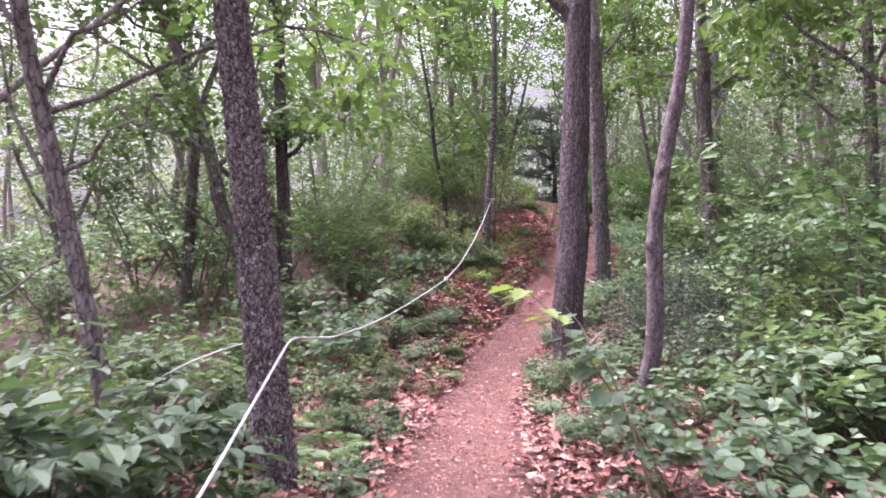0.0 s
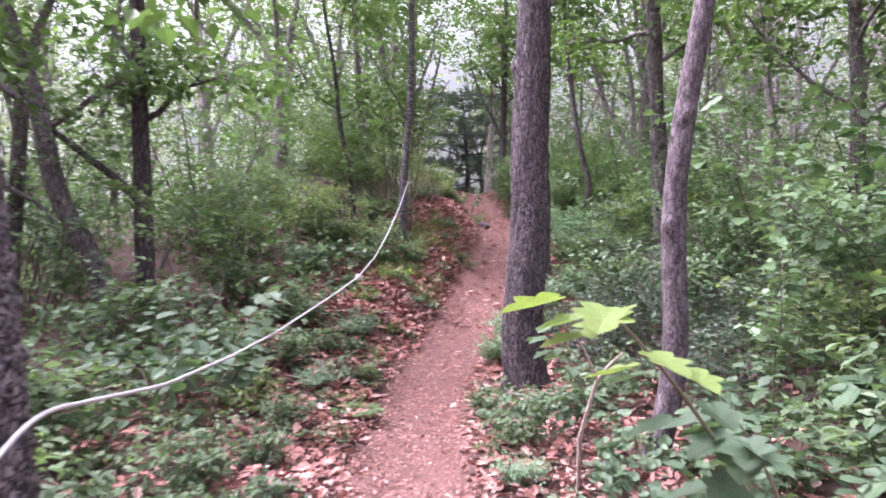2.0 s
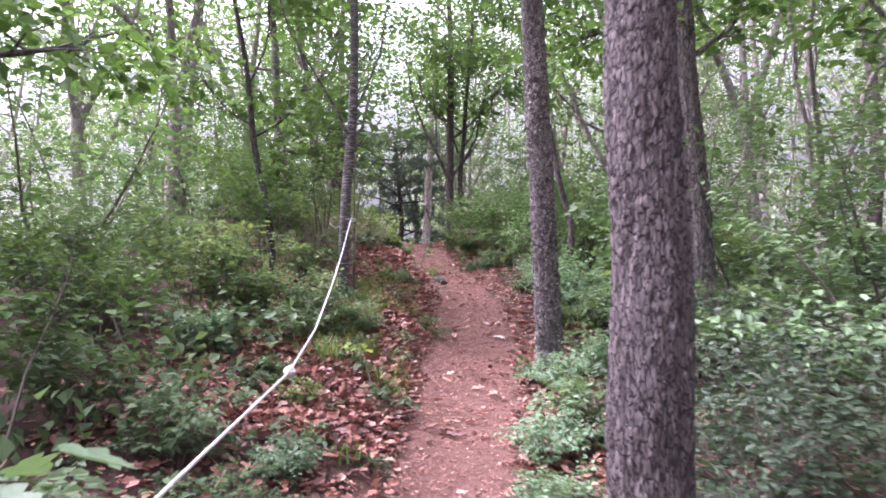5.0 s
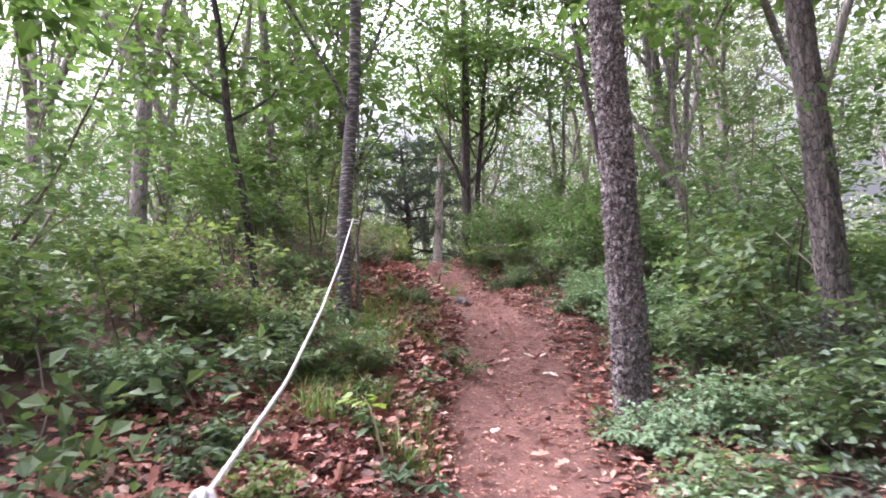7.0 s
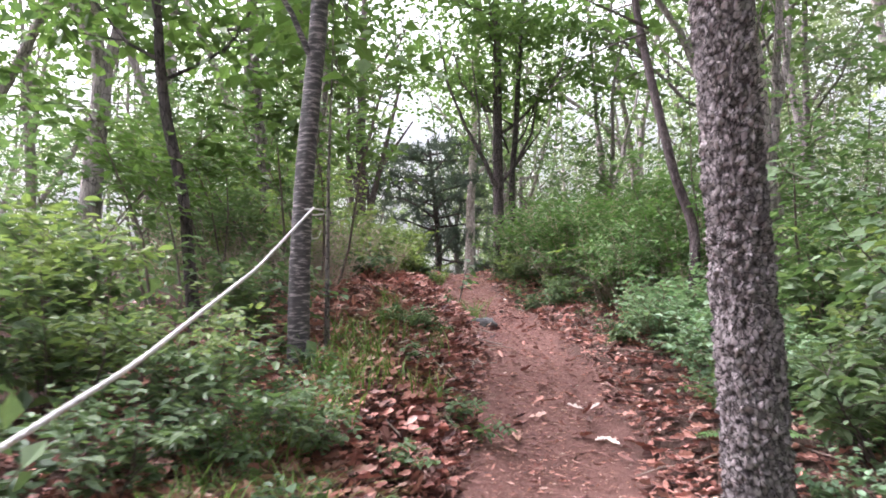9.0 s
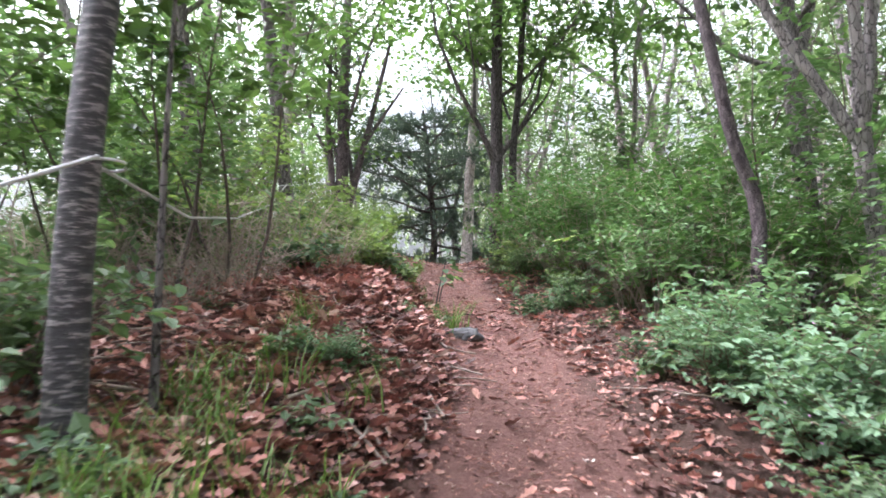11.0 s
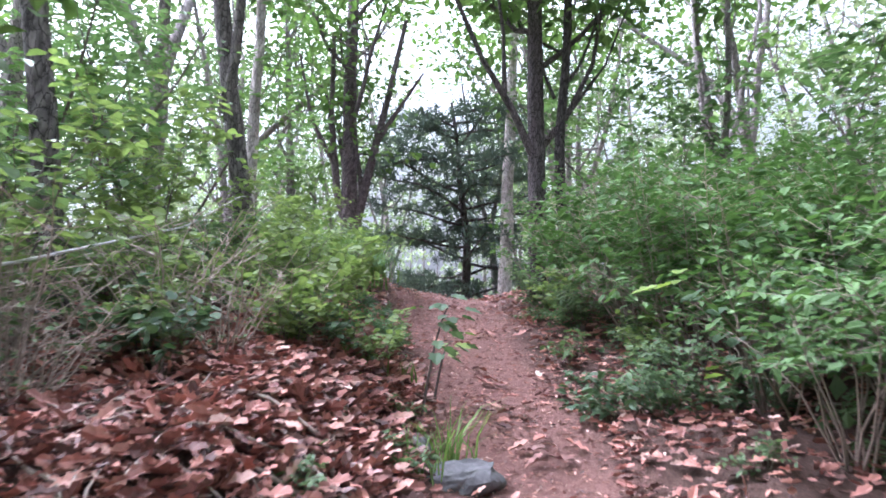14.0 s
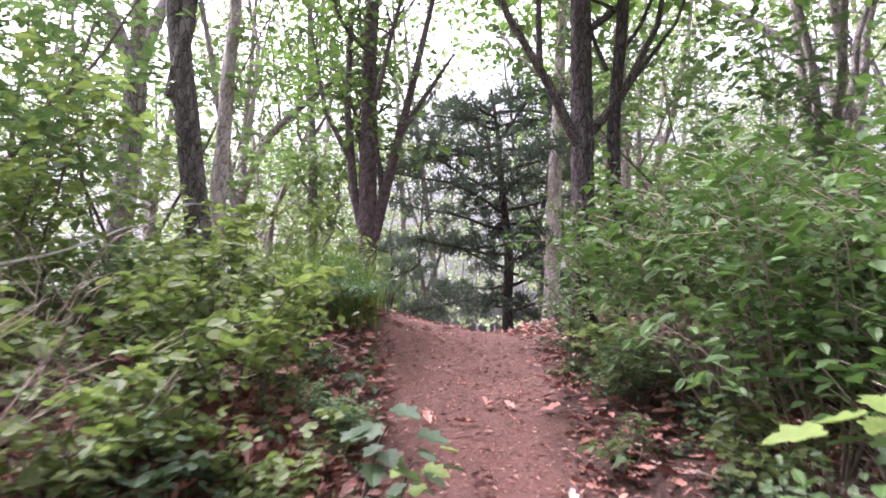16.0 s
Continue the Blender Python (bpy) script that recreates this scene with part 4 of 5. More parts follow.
LAYER = [shrub_kind(295, "sapling", "thin dark-stemmed sapling with level sprays of leaves", "sapling", "saplings", 2.3, 1.5, 3, 15, 12, 0.115, M_LEAF_CROWN, LEAF_OVAL, M_TWIG, 0.5, False, 0.05, 0.15, 0.12)]
SEEDLING = [shrub_kind(260 + i, "seedling", "small green seedling growing through dead leaves", "plant", "seedlings", 0.26, 0.26, 5, 4, 6, 0.055, M_LEAF_BROAD if i < 2 else M_LEAF_SHRUB, LEAF_OVAL, M_STEM, 0.4, False, 0.01, lean_wood=True) for i in range(4)]
BARE = [shrub_kind(270 + i, "bare_bush", "bush of bare dry twigs with few leaves", "shrub", "twiggy bushes", 0.9, 0.7, 14, 7, 1, 0.05, M_LEAF_SHRUB, LEAF_OVAL, M_DRY, 0.2) for i in range(2)]


def plant(kinds, x, y, scale, rng, sink=0.0):
    k = kinds[int(rng.integers(len(kinds)))]
    m = pose(x, y, gz(x, y) - sink, rng.normal(0, 5), rng.normal(0, 5), rng.uniform(0, 360)) @ Matrix.Scale(scale, 4)
    return copy_thing(k, m)


rng = np.random.default_rng(31)
# shrubs close to the trail, one by one: kind, x, y, scale
for kinds, x, y, s in (
        (POINTED, -2.0, 3.3, 1.0), (POINTED, -1.75, 2.7, 0.8), (POINTED, -1.5, 3.55, 0.85), (POINTED, -1.75, 4.6, 0.8), (POINTED, -2.7, 3.0, 1.1), (BROAD, -2.6, 3.9, 1.1), (BROAD, -1.6, 5.3, 0.8), (BROAD, -2.4, 5.8, 1.0), (BROAD, -1.9, 6.9, 0.9), (BIGLEAF, -1.15, 7.3, 1.05),
        (BIGLEAF, -1.5, 8.3, 0.95), (BROAD, -1.0, 8.9, 0.7), (BROAD, -0.9, 6.2, 0.5), (BROAD, -2.2, 9.2, 1.1), (BROAD, -0.6, 10.2, 0.6), (BROAD, -1.3, 10.8, 0.9), (CLOVER, -0.6, 12.5, 0.8),
        (BIGLEAF, -0.15, 12.3, 0.65), (BROAD, 0.25, 12.7, 0.5), (BROAD, 0.4, 13.5, 0.6), (BROAD, -0.3, 13.6, 0.8), (BROAD, 1.0, 13.2, 0.4), (BROAD, 0.5, 14.9, 0.8), (BROAD, -0.6, 14.8, 1.0),
        (BIGLEAF, 1.25, 3.9, 0.7), (BIGLEAF, 1.6, 3.2, 0.75), (BIGLEAF, 2.1, 4.3, 0.85), (BIGLEAF, 1.4, 4.9, 0.6), (BIGLEAF, 2.4, 3.2, 0.9), (BROAD, 2.6, 5.4, 0.8), (BIGLEAF, 2.3, 6.1, 0.75), (BROAD, 3.2, 4.6, 1.1),
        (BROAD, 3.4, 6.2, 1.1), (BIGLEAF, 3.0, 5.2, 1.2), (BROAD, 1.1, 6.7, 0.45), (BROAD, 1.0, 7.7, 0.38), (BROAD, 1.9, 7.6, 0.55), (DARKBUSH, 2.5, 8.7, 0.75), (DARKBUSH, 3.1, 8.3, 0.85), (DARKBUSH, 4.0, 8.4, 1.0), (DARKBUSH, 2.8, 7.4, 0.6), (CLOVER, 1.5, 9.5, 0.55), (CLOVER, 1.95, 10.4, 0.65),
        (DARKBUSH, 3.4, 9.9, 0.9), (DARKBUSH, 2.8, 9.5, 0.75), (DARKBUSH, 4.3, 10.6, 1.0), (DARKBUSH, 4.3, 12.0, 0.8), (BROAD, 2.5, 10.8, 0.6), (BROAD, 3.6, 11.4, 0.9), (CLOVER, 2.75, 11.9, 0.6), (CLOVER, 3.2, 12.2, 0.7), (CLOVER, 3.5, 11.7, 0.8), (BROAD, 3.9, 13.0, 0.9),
        (CLOVER, 4.1, 15.6, 0.95), (CLOVER, 4.45, 16.1, 1.0), (CLOVER, 4.1, 14.75, 0.85), (CLOVER, 4.35, 15.0, 1.0), (CLOVER, 4.15, 14.2, 0.75), (CLOVER, 4.6, 14.2, 0.9), (BROAD, 3.7, 13.9, 0.45),
        (THICKET, 4.6, 17.4, 0.68), (THICKET, 5.3, 17.0, 0.85), (THICKET, 4.75, 18.2, 0.81), (THICKET, 5.5, 18.2, 0.98), (THICKET, 4.7, 19.1, 0.85), (THICKET, 5.4, 19.3, 0.98), (THICKET, 4.75, 20.0, 0.85), (THICKET, 5.6, 20.4, 0.94),
        (THICKET, 4.7, 20.9, 0.81), (THICKET, 5.4, 21.5, 0.85), (THICKET, 4.55, 21.6, 0.64), (THICKET, 6.4, 17.8, 1.02), (THICKET, 6.5, 19.4, 1.02), (THICKET, 6.6, 21.0, 1.02), (BROAD, 4.25, 18.4, 0.45), (BROAD, 4.3, 20.2, 0.5), (BROAD, 4.2, 21.3, 0.5),
        (BUSHY, 2.2, 18.2, 0.5), (BUSHY, 2.3, 19.2, 0.7), (BUSHY, 1.9, 19.9, 0.8), (BUSHY, 2.45, 20.3, 0.7), (CLOVER, 2.45, 21.6, 0.6), (BUSHY, 1.9, 21.2, 0.9), (CLOVER, 2.3, 22.4, 0.6), (BUSHY, 1.5, 18.8, 0.8), (BUSHY, 2.2, 18.6, 0.55), (BUSHY, 1.0, 19.2, 0.9), (BUSHY, 4.4, 19.0, 0.5), (BUSHY, 4.3, 20.9, 0.6),
        (BROAD, 1.3, 20.6, 0.7), (BROAD, 0.3, 18.0, 0.7), (BARE, 1.5, 18.3, 0.9), (BARE, 1.0, 17.7, 1.0), (BARE, 0.6, 18.5, 1.1), (BARE, 1.9, 18.0, 0.7), (BARE, 0.2, 17.3, 0.9), (BARE, 1.4, 19.2, 1.0), (BARE, -0.4, 17.6, 1.1), (BARE, 0.5, 15.9, 0.5), (BARE, 0.9, 16.2, 0.55), (BARE, 0.2, 16.1, 0.6), (BARE, 1.2, 16.9, 0.55), (BARE, 0.9, 18.0, 0.9), (BARE, 1.3, 17.4, 0.7), (BARE, 0.3, 16.6, 0.8), (BARE, 0.7, 17.2, 0.8), (BARE, 2.1, 18.4, 0.6), (BARE, 5.0, 17.0, 0.9), (BARE, 4.9, 18.7, 0.9), (BARE, 4.8, 20.3, 0.9),
        (YOUNG, 1.05, 19.7, 0.85), (YOUNG, 0.5, 20.5, 1.0), (YOUNG, 1.75, 20.5, 0.6), (YOUNG, 2.0, 22.6, 0.6), (YOUNG, 0.7, 17.9, 0.8), (YOUNG, -0.2, 18.6, 1.0), (YOUNG, -2.9, 4.6, 0.75), (YOUNG, 4.2, 5.4, 0.95), (YOUNG, 3.9, 7.3, 0.8), (YOUNG, 5.0, 13.9, 0.9), (YOUNG, -0.1, 13.4, 0.6), (YOUNG, 0.45, 13.7, 0.42), (YOUNG, -0.9, 13.9, 0.75), (BROAD, 0.6, 12.9, 0.5), (LAYER, 1.1, 17.15, 1.0), (LAYER, 0.3, 18.9, 1.1), (BUSHY, 2.62, 18.75, 0.45), (BIGLEAF, 1.7, 17.7, 0.5), (YOUNG, 2.4, 19.35, 0.36), (BUSHY, 1.5, 18.1, 0.5), (YOUNG, 1.95, 19.35, 0.45), (CLOVER, 2.7, 19.7, 0.4), (BIGLEAF, 2.35, 18.35, 0.4), (BIGLEAF, 1.45, 17.9, 0.45), (BARE, 1.0, 16.6, 0.5), (CLOVER, 1.75, 15.3, 0.35), (SEEDLING, 1.55, 15.2, 1.0), (SEEDLING, 1.95, 15.5, 0.9), (SEEDLING, 2.35, 16.9, 0.7),
        (BIGLEAF, 0.95, 4.7, 0.4), (CLOVER, 1.0, 5.4, 0.35), (BIGLEAF, 1.35, 5.7, 0.5), (CLOVER, 0.9, 6.2, 0.32), (BIGLEAF, 1.5, 6.6, 0.5), (BIGLEAF, 1.2, 7.2, 0.4), (BIGLEAF, 2.0, 5.4, 0.6),
        (BROAD, -0.62, 6.8, 0.32), (BROAD, -0.5, 7.6, 0.35), (CLOVER, -0.35, 8.6, 0.35), (BROAD, -0.55, 9.0, 0.4), (CLOVER, 0.0, 10.0, 0.35), (BROAD, -0.75, 5.6, 0.35), (BUSHY, 0.2, 11.0, 0.35), (BROAD, -0.2, 9.5, 0.35), (BUSHY, -0.9, 7.9, 0.45),
        (OAKLING, 3.7, 5.9, 0.95), (OAKLING, 4.3, 6.9, 1.1), (OAKLING, 3.0, 6.9, 0.6), (OAKLING, 4.6, 9.0, 1.2), (OAKLING, 3.9, 3.6, 0.9), (SAPLING, 5.9, 17.4, 0.85), (SAPLING, 6.5, 19.1, 1.0), (OAKLING, 4.9, 13.2, 0.8),
        (LAYER, -1.6, 9.9, 0.8), (LAYER, -1.0, 11.9, 0.6), (LAYER, -1.6, 12.9, 0.75), (LAYER, 0.0, 15.0, 0.8), (LAYER, -1.0, 16.3, 1.0)):
    plant(kinds, x, y, s, rng)
# saplings that fill the understorey
for x, y, s in ((-1.9, 12.8, 0.6), (-3.0, 13.6, 0.8), (-3.9, 11.5, 1.0), (-2.4, 14.7, 1.25), (-0.7, 20.7, 1.25), (-1.5, 22.2, 1.3), (0.1, 23.6, 1.2), (-4.6, 13.0, 1.3), (-6.2, 14.2, 1.35), (6.9, 10.2, 1.2), (0.1, 16.9, 0.6), (0.75, 16.7, 0.75), (0.3, 21.4, 0.9),
                (-5.2, 14.2, 1.1), (-3.4, 18.2, 1.1), (-4.8, 17.0, 1.1), (-2.8, 21.5, 1.1), (-0.8, 22.8, 1.0), (4.4, 9.6, 0.75), (5.2, 8.2, 0.9), (4.3, 6.6, 0.75), (5.6, 10.8, 0.95), (5.9, 13.2, 1.0), (6.6, 15.2, 1.05), (5.6, 15.4, 0.8),
                (7.4, 17.3, 1.1), (7.6, 12.0, 1.1), (6.8, 8.6, 1.0), (8.6, 14.6, 1.1), (6.0, 22.6, 1.0), (7.6, 21.8, 1.1), (6.6, 24.2, 1.0), (5.8, 6.0, 1.0), (4.0, 4.2, 0.8), (8.2, 9.8, 1.1), (9.0, 18.5, 1.2), (-6.0, 11.0, 1.1), (-5.6, 7.0, 1.0), (-4.6, 4.8, 0.9)):
    plant(SAPLING, x, y, s, rng)
# shrubs further out, strewn
count = 0
while count < 235:
    x, y = rng.uniform(-11, 14), rng.uniform(-5, 31)
    u = float(offset(x, y))
    if abs(u) < 2.6 or (y > 22 and abs(u) < 3.0 and y < 24):
        continue
    if -9 < u < 0 and 4 < y < 23 and rng.random() < 0.6:
        continue
    kinds = (FARBROAD, FARBROAD, THICKET, FARBROAD)[int(rng.integers(4))] if u > 0 else (FARBROAD, FARBROAD, FARBROAD, THICKET)[int(rng.integers(4))]
    plant(kinds, x, y, rng.uniform(0.7, 1.15) * (0.7 if kinds is THICKET else 1.1), rng)
    count += 1
# low seedlings beside the trail
count = 0
while count < 210:
    y = rng.uniform(2.2, 21)
    u = rng.choice((-1, 1)) * rng.uniform(0.55, 2.2)
    x = float(along(y, TY, TX)) + u
    if u < 0 and 15.5 < y < 19 and rng.random() < 0.7:
        continue
    if u > 0 and 12.5 < y < 16 and u < 1.0:
        continue
    plant(SEEDLING, x, y, rng.uniform(0.5, 1.2), rng)
    count += 1
for kinds in (BROAD, FARBROAD, BIGLEAF, DARKBUSH, POINTED, BUSHY, CLOVER, THICKET, SAPLING, YOUNG, OAKLING, LAYER, SEEDLING, BARE):
    for k in kinds:
        for o in (*k.children_recursive, k):
            bpy.data.objects.remove(o)

# ---- low undergrowth that covers the floor away from the trail ----


def undergrowth(seed, clumps):
    rng = np.random.default_rng(seed)
    x, y = rng.uniform(-13, 16, clumps), rng.uniform(-8, 34, clumps)
    u = offset(x, y)
    keep = (np.abs(u) > 1.9) & ~((u < 0) & (u > -2.6) & (y > 14.5) & (y < 19))
    x, y = x[keep], y[keep]
    m = 14
    px, py = np.repeat(x, m) + rng.normal(0, 0.22, len(x) * m), np.repeat(y, m) + rng.normal(0, 0.22, len(x) * m)
    h = np.abs(rng.normal(0, 0.22, len(px))) + 0.04
    pos = np.stack((px, py, ground_z(px, py) + h), 1)
    me = leaf_mesh(rng, "undergrowth", M_LEAF_SHRUB, LEAF_SIMPLE, pos, rng.normal(0, 1, (len(px), 3)), rng.uniform(0.07, 0.15, len(px)), 0.2, 0.4)
    tagged(new("undergrowth", me), "low green undergrowth covering the forest floor", "undergrowth", kind="stuff")


undergrowth(3, 5700)

# ---- the arching broad-leaved sapling beside the trail: each leaf a part ----


def arching_sapling(seed, base, tip, label, leaves, size, lime=0.6, wood=M_STEM):
    rng = np.random.default_rng(seed)
    b, t = np.array((*base, gz(*base) - 0.03)), np.array(tip, float)
    k = np.linspace(0, 1, 12)[:, None]
    mid = b * 0.45 + t * 0.55 + np.array((0, 0, 0.22))
    line = (1 - k) ** 2 * b + 2 * k * (1 - k) * mid + k * k * t
    thing = tagged(new("sapling"), label, "sapling", "saplings")
    thing.location = b
    stem = part_of("stem", Tubes().add(line - b, taper(12, 0.009, 0.003), 7).mesh("stem", wood), thing)
    for n in range(leaves):
        p, e = at_line(line, 1 - 0.55 * (n / (leaves - 1)) ** 1.4)
        a = (1 if n % 2 else -1) * rng.uniform(0.1, 1.7)
        d = np.array((e[0] * math.cos(a) - e[1] * math.sin(a), e[0] * math.sin(a) + e[1] * math.cos(a), 0.05))
        o = p + unit(d) * rng.uniform(0.02, 0.11) + (0, 0, rng.normal(0, 0.03)) - b
        part_of("leaf", leaf_mesh(rng, "leaf", M_LEAF_LIME if n < leaves * (1 - lime) else M_LEAF_BROAD, LEAF_LOBED, o[None], d[None], [size * rng.uniform(0.8, 1.2)], 0.25, 0.2), stem)
    return thing


arching_sapling(1, (1.3, 3.9), (0.44, 3.62, 1.28), "arching sapling with large lobed lime-green leaves", 16, 0.12, 0.55)
arching_sapling(2, (1.15, 3.75), (0.8, 3.72, 1.0), "young sapling with broad pale green leaves", 14, 0.12, 2.0)
arching_sapling(3, (1.75, 7.2), (1.35, 7.0, 0.75), "young sapling with broad leaves beside a trunk", 9, 0.14, 2.0)
arching_sapling(4, (-1.15, 7.35), (-0.6, 7.2, 1.14), "young shrub shoot with broad pale leaves", 17, 0.13, 2.0)
arching_sapling(5, (2.86, 18.5), (3.02, 18.35, 2.7), "oak seedling with a dark stem at the trail's edge", 15, 0.085, 2.0, M_TWIG)
arching_sapling(6, (2.98, 19.0), (3.1, 18.9, 2.5), "small oak seedling at the trail's edge", 10, 0.09, 0.7, M_TWIG)
arching_sapling(7, (0.85, 11.6), (0.72, 11.8, 1.1), "bright green seedling shoot on the bank", 12, 0.09, 0.3)
arching_sapling(8, (4.75, 18.0), (4.05, 17.75, 2.78), "thicket shoot with pale young leaves", 14, 0.11, 0.75)
arching_sapling(9, (5.2, 18.4), (4.45, 18.1, 2.35), "arching thicket shoot with pale young leaves", 14, 0.1, 0.8)

# ---- ferns beside the trail ----


def fern(seed, x, y, size):
    rng = np.random.default_rng(seed)
    thing = tagged(new("fern"), "small green fern with feathery fronds on the litter", "fern", "ferns")
    thing.location = (x, y, gz(x, y))
    for n in range(8):
        a = n * 2 * math.pi / 8 + rng.uniform(-0.3, 0.3)
        k = np.linspace(0, 1, 16)[:, None]
        out = np.array((math.cos(a), math.sin(a), 0))
        rib = out * k * size + np.array((0, 0, 1.0)) * size * (1.1 * k - 0.85 * k * k)
        side = np.array((-out[1], out[0], 0.0))
        pos = np.concatenate((rib[2:], rib[2:]))
        way = np.concatenate((np.repeat((side + out * 0.35)[None], 14, 0), np.repeat((-side + out * 0.35)[None], 14, 0)))
        ln = size * 0.34 * np.sin(np.linspace(0.5, 3.0, 14))
        frond = part_of("frond", Tubes().add(rib, taper(16, 0.003, 0.001), 4).mesh("frond", M_STEM), thing)
        part_of("foliage", leaf_mesh(rng, "foliage", M_LEAF_THICKET, LEAF_NARROW, pos, way, np.concatenate((ln, ln)), 0.1, 0.15), frond)


for n, (x, y, s) in enumerate(((-0.85, 5.1, 0.36), (-0.75, 4.6, 0.3), (-1.0, 5.8, 0.34), (0.0, 8.0, 0.26), (3.2, 11.3, 0.34), (3.5, 13.5, 0.32))):
    fern(300 + n, x, y, s)

# ---- grass tufts ----


def grass_tuft(seed, x, y, blades, height, spread):
    rng = np.random.default_rng(seed)
    tv, tf = [], []
    for n in range(blades):
        a = rng.uniform(0, 2 * math.pi)
        d = np.array((math.cos(a), math.sin(a)))
        h, ln, w = height * rng.uniform(0.5, 1.1), rng.uniform(0.3, 0.9) * height, rng.uniform(0.003, 0.008)
        o = rng.normal(0, spread, 2)
        side = np.array((-d[1], d[0])) * w
        base = len(tv)
        for k in (0.0, 0.35, 0.7, 1.0):
            c = o + d * ln * k * k
            z = h * (k - 0.35 * k ** 3) - 0.02
            for s in (-1, 1):
                e = side * s * (1 - k * 0.9)
                tv.append((c[0] + e[0], c[1] + e[1], z))
        for q in range(3):
            tf.append((base + 2 * q, base + 2 * q + 1, base + 2 * q + 3, base + 2 * q + 2))
    ob = tagged(new("grass_tuft", mesh_of("grass_tuft", tv, tf, M_GRASS)), "tuft of green grass blades on the bank", "grass", "grass tufts")
    ob.location = (x, y, gz(x, y))


rng = np.random.default_rng(61)
for n in range(40):
    y = rng.uniform(11.8, 15.1)
    grass_tuft(n, float(along(y, TY, TX)) - rng.uniform(0.65, 1.5), y, 30, 0.36, 0.08)
for n, (x, y, h) in enumerate(((2.95, 18.02, 0.5), (2.78, 17.75, 0.34), (2.8, 19.0, 0.3), (1.75, 14.4, 0.4), (1.6, 15.6, 0.3), (1.7, 16.0, 0.4), (0.2, 9.6, 0.25), (-0.1, 8.4, 0.25), (0.4, 10.4, 0.25), (2.55, 18.6, 0.35))):
    grass_tuft(100 + n, x, y, 40, h, 0.06)

for n, (x, y) in enumerate(((2.3, 21.3), (2.55, 21.5), (2.1, 21.7), (2.4, 21.9), (2.65, 22.1), (2.0, 21.2), (2.2, 22.3), (2.5, 22.5), (1.8, 21.6))):
    grass_tuft(150 + n, x, y, 90, 0.75, 0.12)

# ---- the guide rope ----


def rope(points, label, thick=0.0075):
    """Three strands laid round one another along a sagging line."""
    p = np.asarray(points, float)
    run = np.concatenate(([0], np.cumsum(np.linalg.norm(np.diff(p, axis=0), axis=1))))
    s = np.arange(0, run[-1], 0.015)
    c = np.stack([sum(np.interp(s + d, run, p[:, i]) for d in np.linspace(-0.12, 0.12, 7)) / 7 for i in range(3)], 1)
    c[0], c[-1] = p[0], p[-1]
    tan = unit(np.gradient(c, axis=0))
    a = unit(np.cross(tan, (0, 0, 1.0)))
    b = np.cross(tan, a)
    thing = tagged(new("guide_rope"), label, "rope")
    for k in range(3):
        ph = s * 2 * math.pi / 0.06 + k * 2 * math.pi / 3
        line = c + (a * np.cos(ph)[:, None] + b * np.sin(ph)[:, None]) * thick * 0.55
        part_of("strand", Tubes().add(line, thick * 0.62, 6).mesh("strand", M_ROPE), thing)
    return thing


def coil(centre, radius, turns, thing, lean=0.0, thick=0.008):
    t = np.arange(0, turns * 2 * math.pi, 0.25)
    pts = np.stack((centre[0] + radius * np.cos(t), centre[1] + radius * np.sin(t), centre[2] + 0.017 * t / 6.28 + lean * np.cos(t)), 1)
    part_of("coil", Tubes().add(pts, thick, 7).mesh("coil", M_ROPE), thing)


lower_rope = rope([(-0.96, 0.4, 0.02), (-0.95, 1.6, 0.27), (-0.94, 3.0, 0.62), (-0.93, 4.26, 0.955), (-0.83, 5.2, 0.84), (-0.72, 6.2, 0.80), (-0.58, 7.1, 0.81), (-0.4, 8.0, 0.87), (-0.18, 8.8, 0.97),
                   (0.04, 9.45, 1.09), (0.26, 10.5, 1.28), (0.5, 11.8, 1.6), (0.74, 13.0, 2.0), (1.0, 14.25, 2.53)], "off-white twisted rope strung between trees as a hand line")
coil((0.99, 14.33, 2.51), 0.078, 1, lower_rope, 0.0, 0.006)
rope([(-1.2, 4.42, 0.92), (-1.5, 4.68, 0.82), (-1.82, 5.0, 0.69), (-2.2, 5.4, 0.5), (-2.5, 5.7, 0.2)], "slack rope tail running off into shrubs", 0.0045)
knot_bits = Tubes()
for q in range(3):
    t = np.arange(0, 6.6, 0.3)
    ax = np.array(((1, 0, 0), (0, 1, 0), (0, 0, 1)))[[q, (q + 1) % 3]]
    knot_bits.add(np.array((0.04, 9.45, 1.09)) + 0.022 * (np.cos(t)[:, None] * ax[0] + np.sin(t)[:, None] * ax[1]), 0.012, 6)
part_of("knot", knot_bits.mesh("knot", M_ROPE), lower_rope, "bulky rope knot")
upper_rope = rope([(0.97, 14.35, 2.52), (1.0, 16.0, 2.6), (1.08, 17.65, 2.86), (1.2, 20.0, 3.4), (1.3, 21.75, 4.0)], "off-white rope strung up the bank between trees")
coil((1.3, 21.85, 3.98), 0.115, 1, upper_rope, 0.0, 0.006)

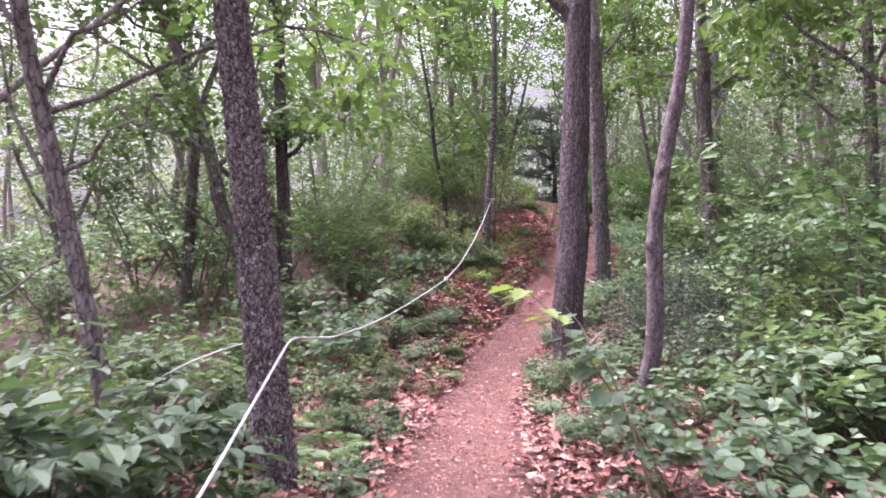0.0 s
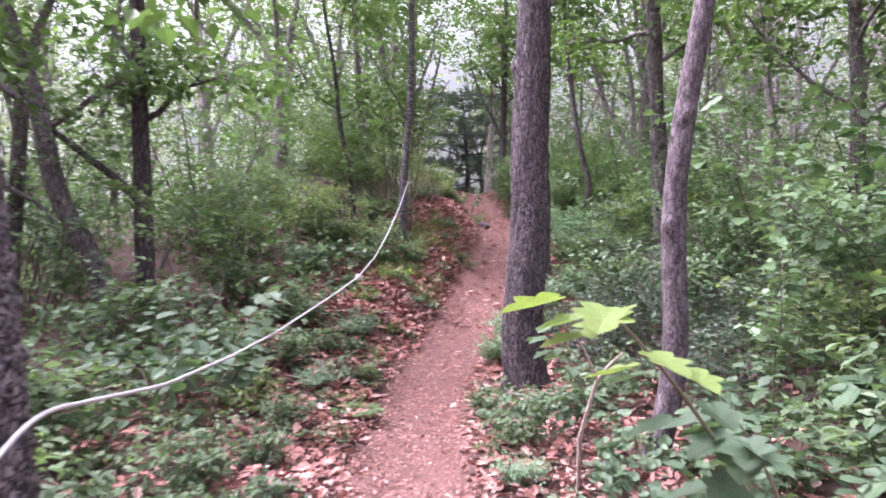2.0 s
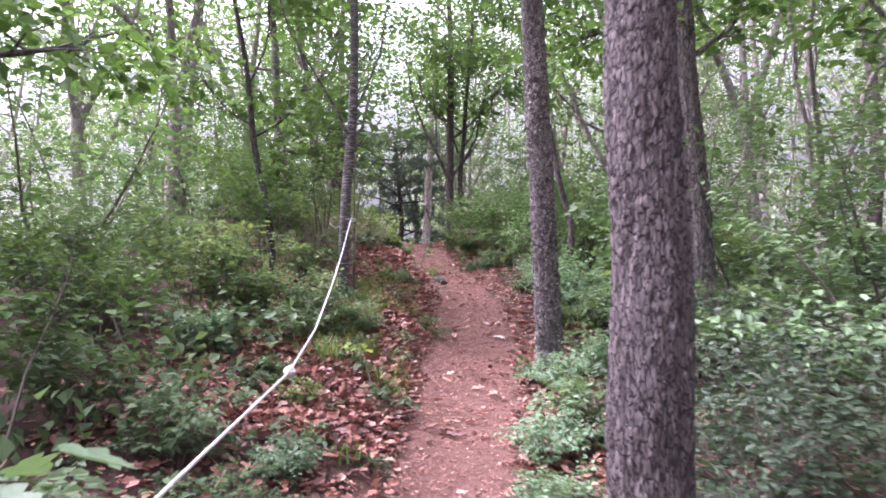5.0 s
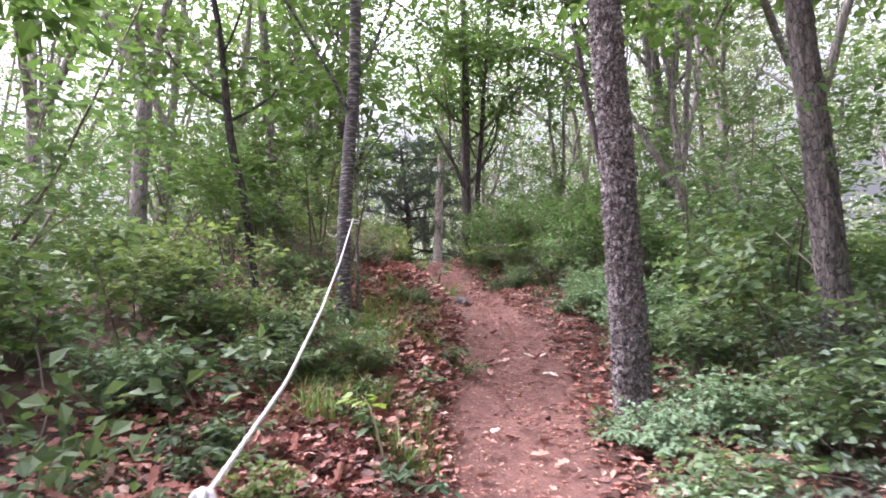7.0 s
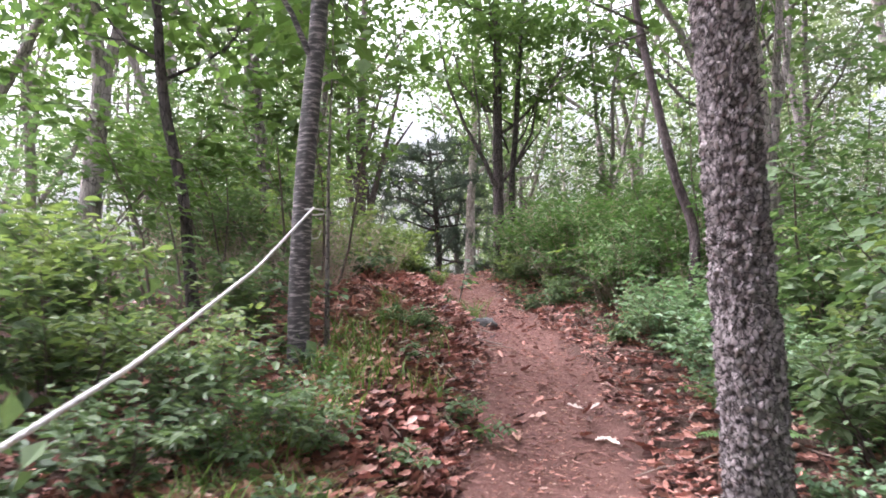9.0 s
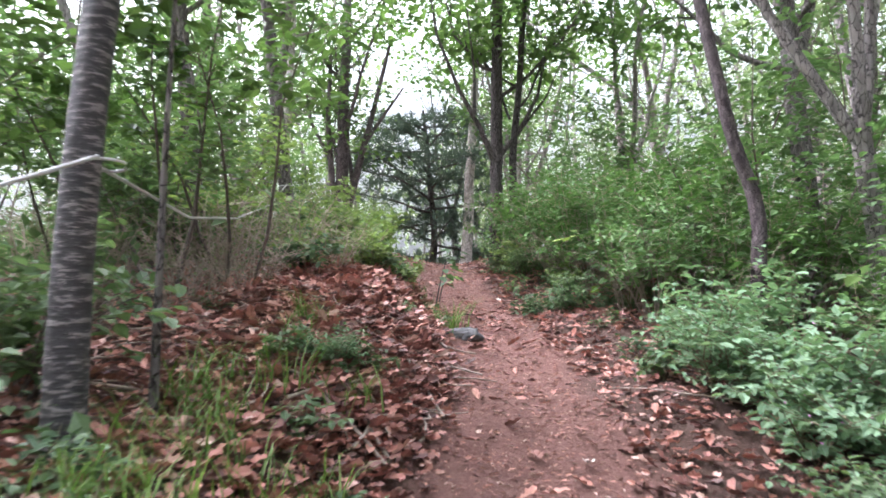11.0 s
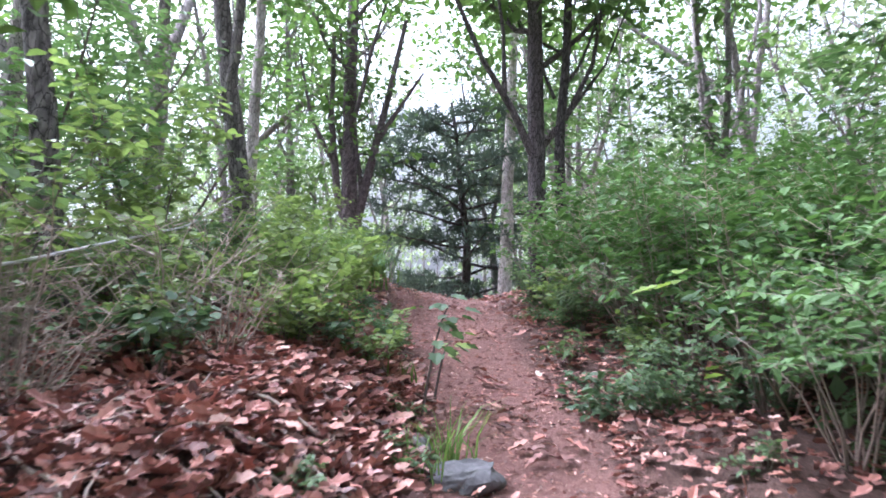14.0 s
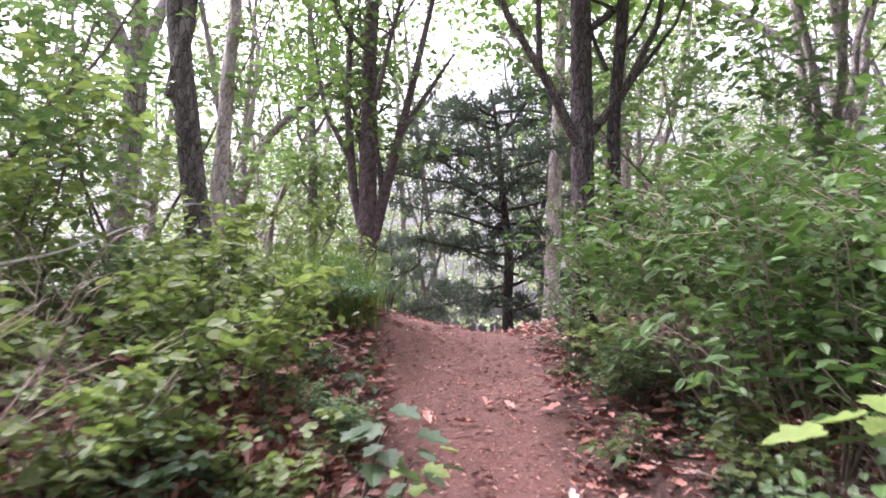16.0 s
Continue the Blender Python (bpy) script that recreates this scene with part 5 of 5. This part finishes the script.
# ---- stone at the trail's edge ----


def stone(x, y, size, label):
    bm = bmesh.new()
    bmesh.ops.create_icosphere(bm, subdivisions=4, radius=1)
    for v in bm.verts:
        d = 0.25 * noise.noise(v.co * 1.6 + Vector((x, y, 0))) + 0.08 * noise.noise(v.co * 5)
        v.co *= 1 + d
        v.co.z = max(-0.6, min(0.55 + 0.15 * noise.noise(v.co * 3), v.co.z))
        v.co = Vector((v.co.x * size[0], v.co.y * size[1], v.co.z * size[2]))
    me = bpy.data.meshes.new("stone")
    bm.to_mesh(me)
    bm.free()
    me.materials.append(M_STONE)
    ob = tagged(new("stone", me), label, "stone")
    ob.location = (x, y, gz(x, y) + size[2] * 0.15)
    ob.rotation_euler = (0.12, -0.1, 0.5)


stone(3.0, 17.85, (0.2, 0.15, 0.12), "flat grey stone bedded at the trail's edge")
stone(2.78, 18.1, (0.12, 0.1, 0.07), "small grey stone half sunk in the bank")

# ---- fallen sticks ----


def stick(seed, x, y, length, angle, thick):
    rng = np.random.default_rng(seed)
    n = 8
    a = np.linspace(-0.5, 0.5, n) * length
    px, py = x + a * math.cos(angle) + rng.normal(0, 0.01, n), y + a * math.sin(angle) + rng.normal(0, 0.01, n)
    pz = ground_z(px, py) + thick + 0.035 + rng.uniform(0, 0.02)
    o = np.array((x, y, gz(x, y)))
    tagged(new("stick", Tubes().add(np.stack((px, py, pz), 1) - o, taper(n, thick, thick * 0.5), 6).mesh("stick", M_DRY)), "dry fallen stick lying on dead leaves", "stick", "fallen sticks").location = o


rng = np.random.default_rng(88)
for n in range(210):
    y = rng.uniform(3, 21) if n < 60 else rng.uniform(15, 19.5)
    u = rng.choice((-1, 1)) * rng.uniform(0.65, 1.8) if n < 60 else -rng.uniform(0.5, 2.2)
    stick(n, float(along(y, TY, TX)) + u, y, rng.uniform(0.25, 0.95), rng.uniform(0, 3.14), rng.uniform(0.004, 0.01))

# ---- the bare dry branch stuck in the floor beside the trail ----
dry = tagged(new("dry_branch"), "bare pale dry branch standing up from the litter", "branch")
dry.location = (1.17, 5.9, gz(1.17, 5.9))
for pts, ra, rb in (([(0, 0, -0.05), (-0.03, -0.1, 0.35), (0.03, -0.2, 0.68)], 0.014, 0.01), ([(0.03, -0.2, 0.68), (-0.05, -0.22, 0.85), (-0.18, -0.25, 1.0)], 0.009, 0.003), ([(0.03, -0.2, 0.68), (0.1, -0.2, 0.76), (0.17, -0.2, 0.82)], 0.01, 0.005)):
    part_of("limb", Tubes().add(pts, taper(len(pts), ra, rb), 6).mesh("limb", M_DRY), dry)

# ---- crumbs of leaf and bark trodden into the trail ----


def crumbs(seed, amount):
    rng = np.random.default_rng(seed)
    y = rng.uniform(2, 23.5, amount)
    x = along(y, TY, TX) + rng.normal(0, 0.42, amount)
    pos = np.stack((x, y, ground_z(x, y) + rng.uniform(0.004, 0.02, amount)), 1)
    way = np.stack((rng.normal(0, 1, amount), rng.normal(0, 1, amount), rng.normal(0, 0.1, amount)), 1)
    me = leaf_mesh(rng, "leaf_crumbs", M_DEAD, LEAF_NARROW, pos, unit(way), rng.uniform(0.012, 0.05, amount), 0, 0.4)
    tagged(new("leaf_crumbs", me), "crumbs of dry leaf trodden into the trail", "leaf litter", kind="stuff")


crumbs(12, 23000)

# ---- dead leaves: the nearest singly, the rest as one litter ----


def leaf_litter(seed, amount, mound):
    rng = np.random.default_rng(seed)
    y = np.concatenate((rng.uniform(-2.0, 24.5, amount), rng.uniform(10.5, 19.5, mound)))
    u = np.concatenate((rng.normal(0, 1.25, amount), -0.45 - np.abs(rng.normal(0, 1.0, mound))))
    amount += mound
    w = along(y, TY, TW)
    keep = rng.random(amount) < (0.26 - 0.14 * smooth(11.0, 15.0, y)) + 0.74 * smooth(w * 0.75, w * 1.45, np.abs(u + 0.1 * np.sin(y * 3) + 0.06 * np.sin(y * 7.3)))
    y, u = y[keep], u[keep]
    x = along(y, TY, TX) + u
    small = 0.4 + 0.6 * smooth(w[keep] * 0.7, w[keep] * 1.4, np.abs(u))
    small = small * (1 - 0.2 * (u > 0) * smooth(13.0, 16.0, y))
    n = len(y)
    pos = np.stack((x, y, ground_z(x, y) + rng.uniform(0.0, 0.06, n) * small + 0.01), 1)
    way = np.stack((rng.normal(0, 1, n), rng.normal(0, 1, n), rng.normal(0, 0.18, n)), 1)
    me = leaf_mesh(rng, "leaf_litter", M_DEAD, LEAF_DEAD, pos, unit(way), rng.uniform(0.045, 0.125, n) * small, 0.0, 0.5)
    tagged(new("leaf_litter", me), "carpet of dry red-brown fallen leaves", "leaf litter", kind="stuff")


leaf_litter(4, 46000, 20000)
rng = np.random.default_rng(5)
DEAD = [leaf_mesh(rng, "dead_leaf", M_DEAD, (LEAF_DEAD[0] - np.array((0.5, 0, 0)), LEAF_DEAD[1]), np.zeros((1, 3)), np.array(((1.0, 0, 0),)), [0.12], 0, 0.05) for _ in range(5)]
for n in range(240):
    y = rng.uniform(11.0, 20.5)
    x = float(along(y, TY, TX)) + rng.normal(0.1, 0.55)
    ob = new("dead_leaf", DEAD[n % 5])
    ob.parent = ground
    ob.matrix_basis = pose(x, y, gz(x, y) + 0.035, rng.normal(0, 16), rng.normal(0, 16), rng.uniform(0, 360)) @ Matrix.Scale(rng.uniform(0.5, 1.25), 4)
PALE = leaf_mesh(rng, "bleached_leaf", M_PALE_DEAD, (LEAF_DEAD[0] - np.array((0.5, 0, 0)), LEAF_DEAD[1]), np.zeros((1, 3)), np.array(((1.0, 0, 0),)), [0.13], 0, 0.05)
for x, y in ((2.92, 14.55), (3.02, 14.62), (2.86, 14.62), (2.98, 14.48), (2.8, 14.05), (2.86, 14.0), (3.05, 15.1), (3.5, 18.6), (3.75, 19.4), (2.45, 13.2), (1.2, 10.2), (0.85, 8.3)):
    ob = new("dead_leaf", PALE)
    ob.parent = ground
    ob.matrix_basis = pose(x, y, gz(x, y) + 0.03, rng.normal(0, 14), rng.normal(0, 14), rng.uniform(0, 360)) @ Matrix.Scale(rng.uniform(0.6, 1.1), 4)
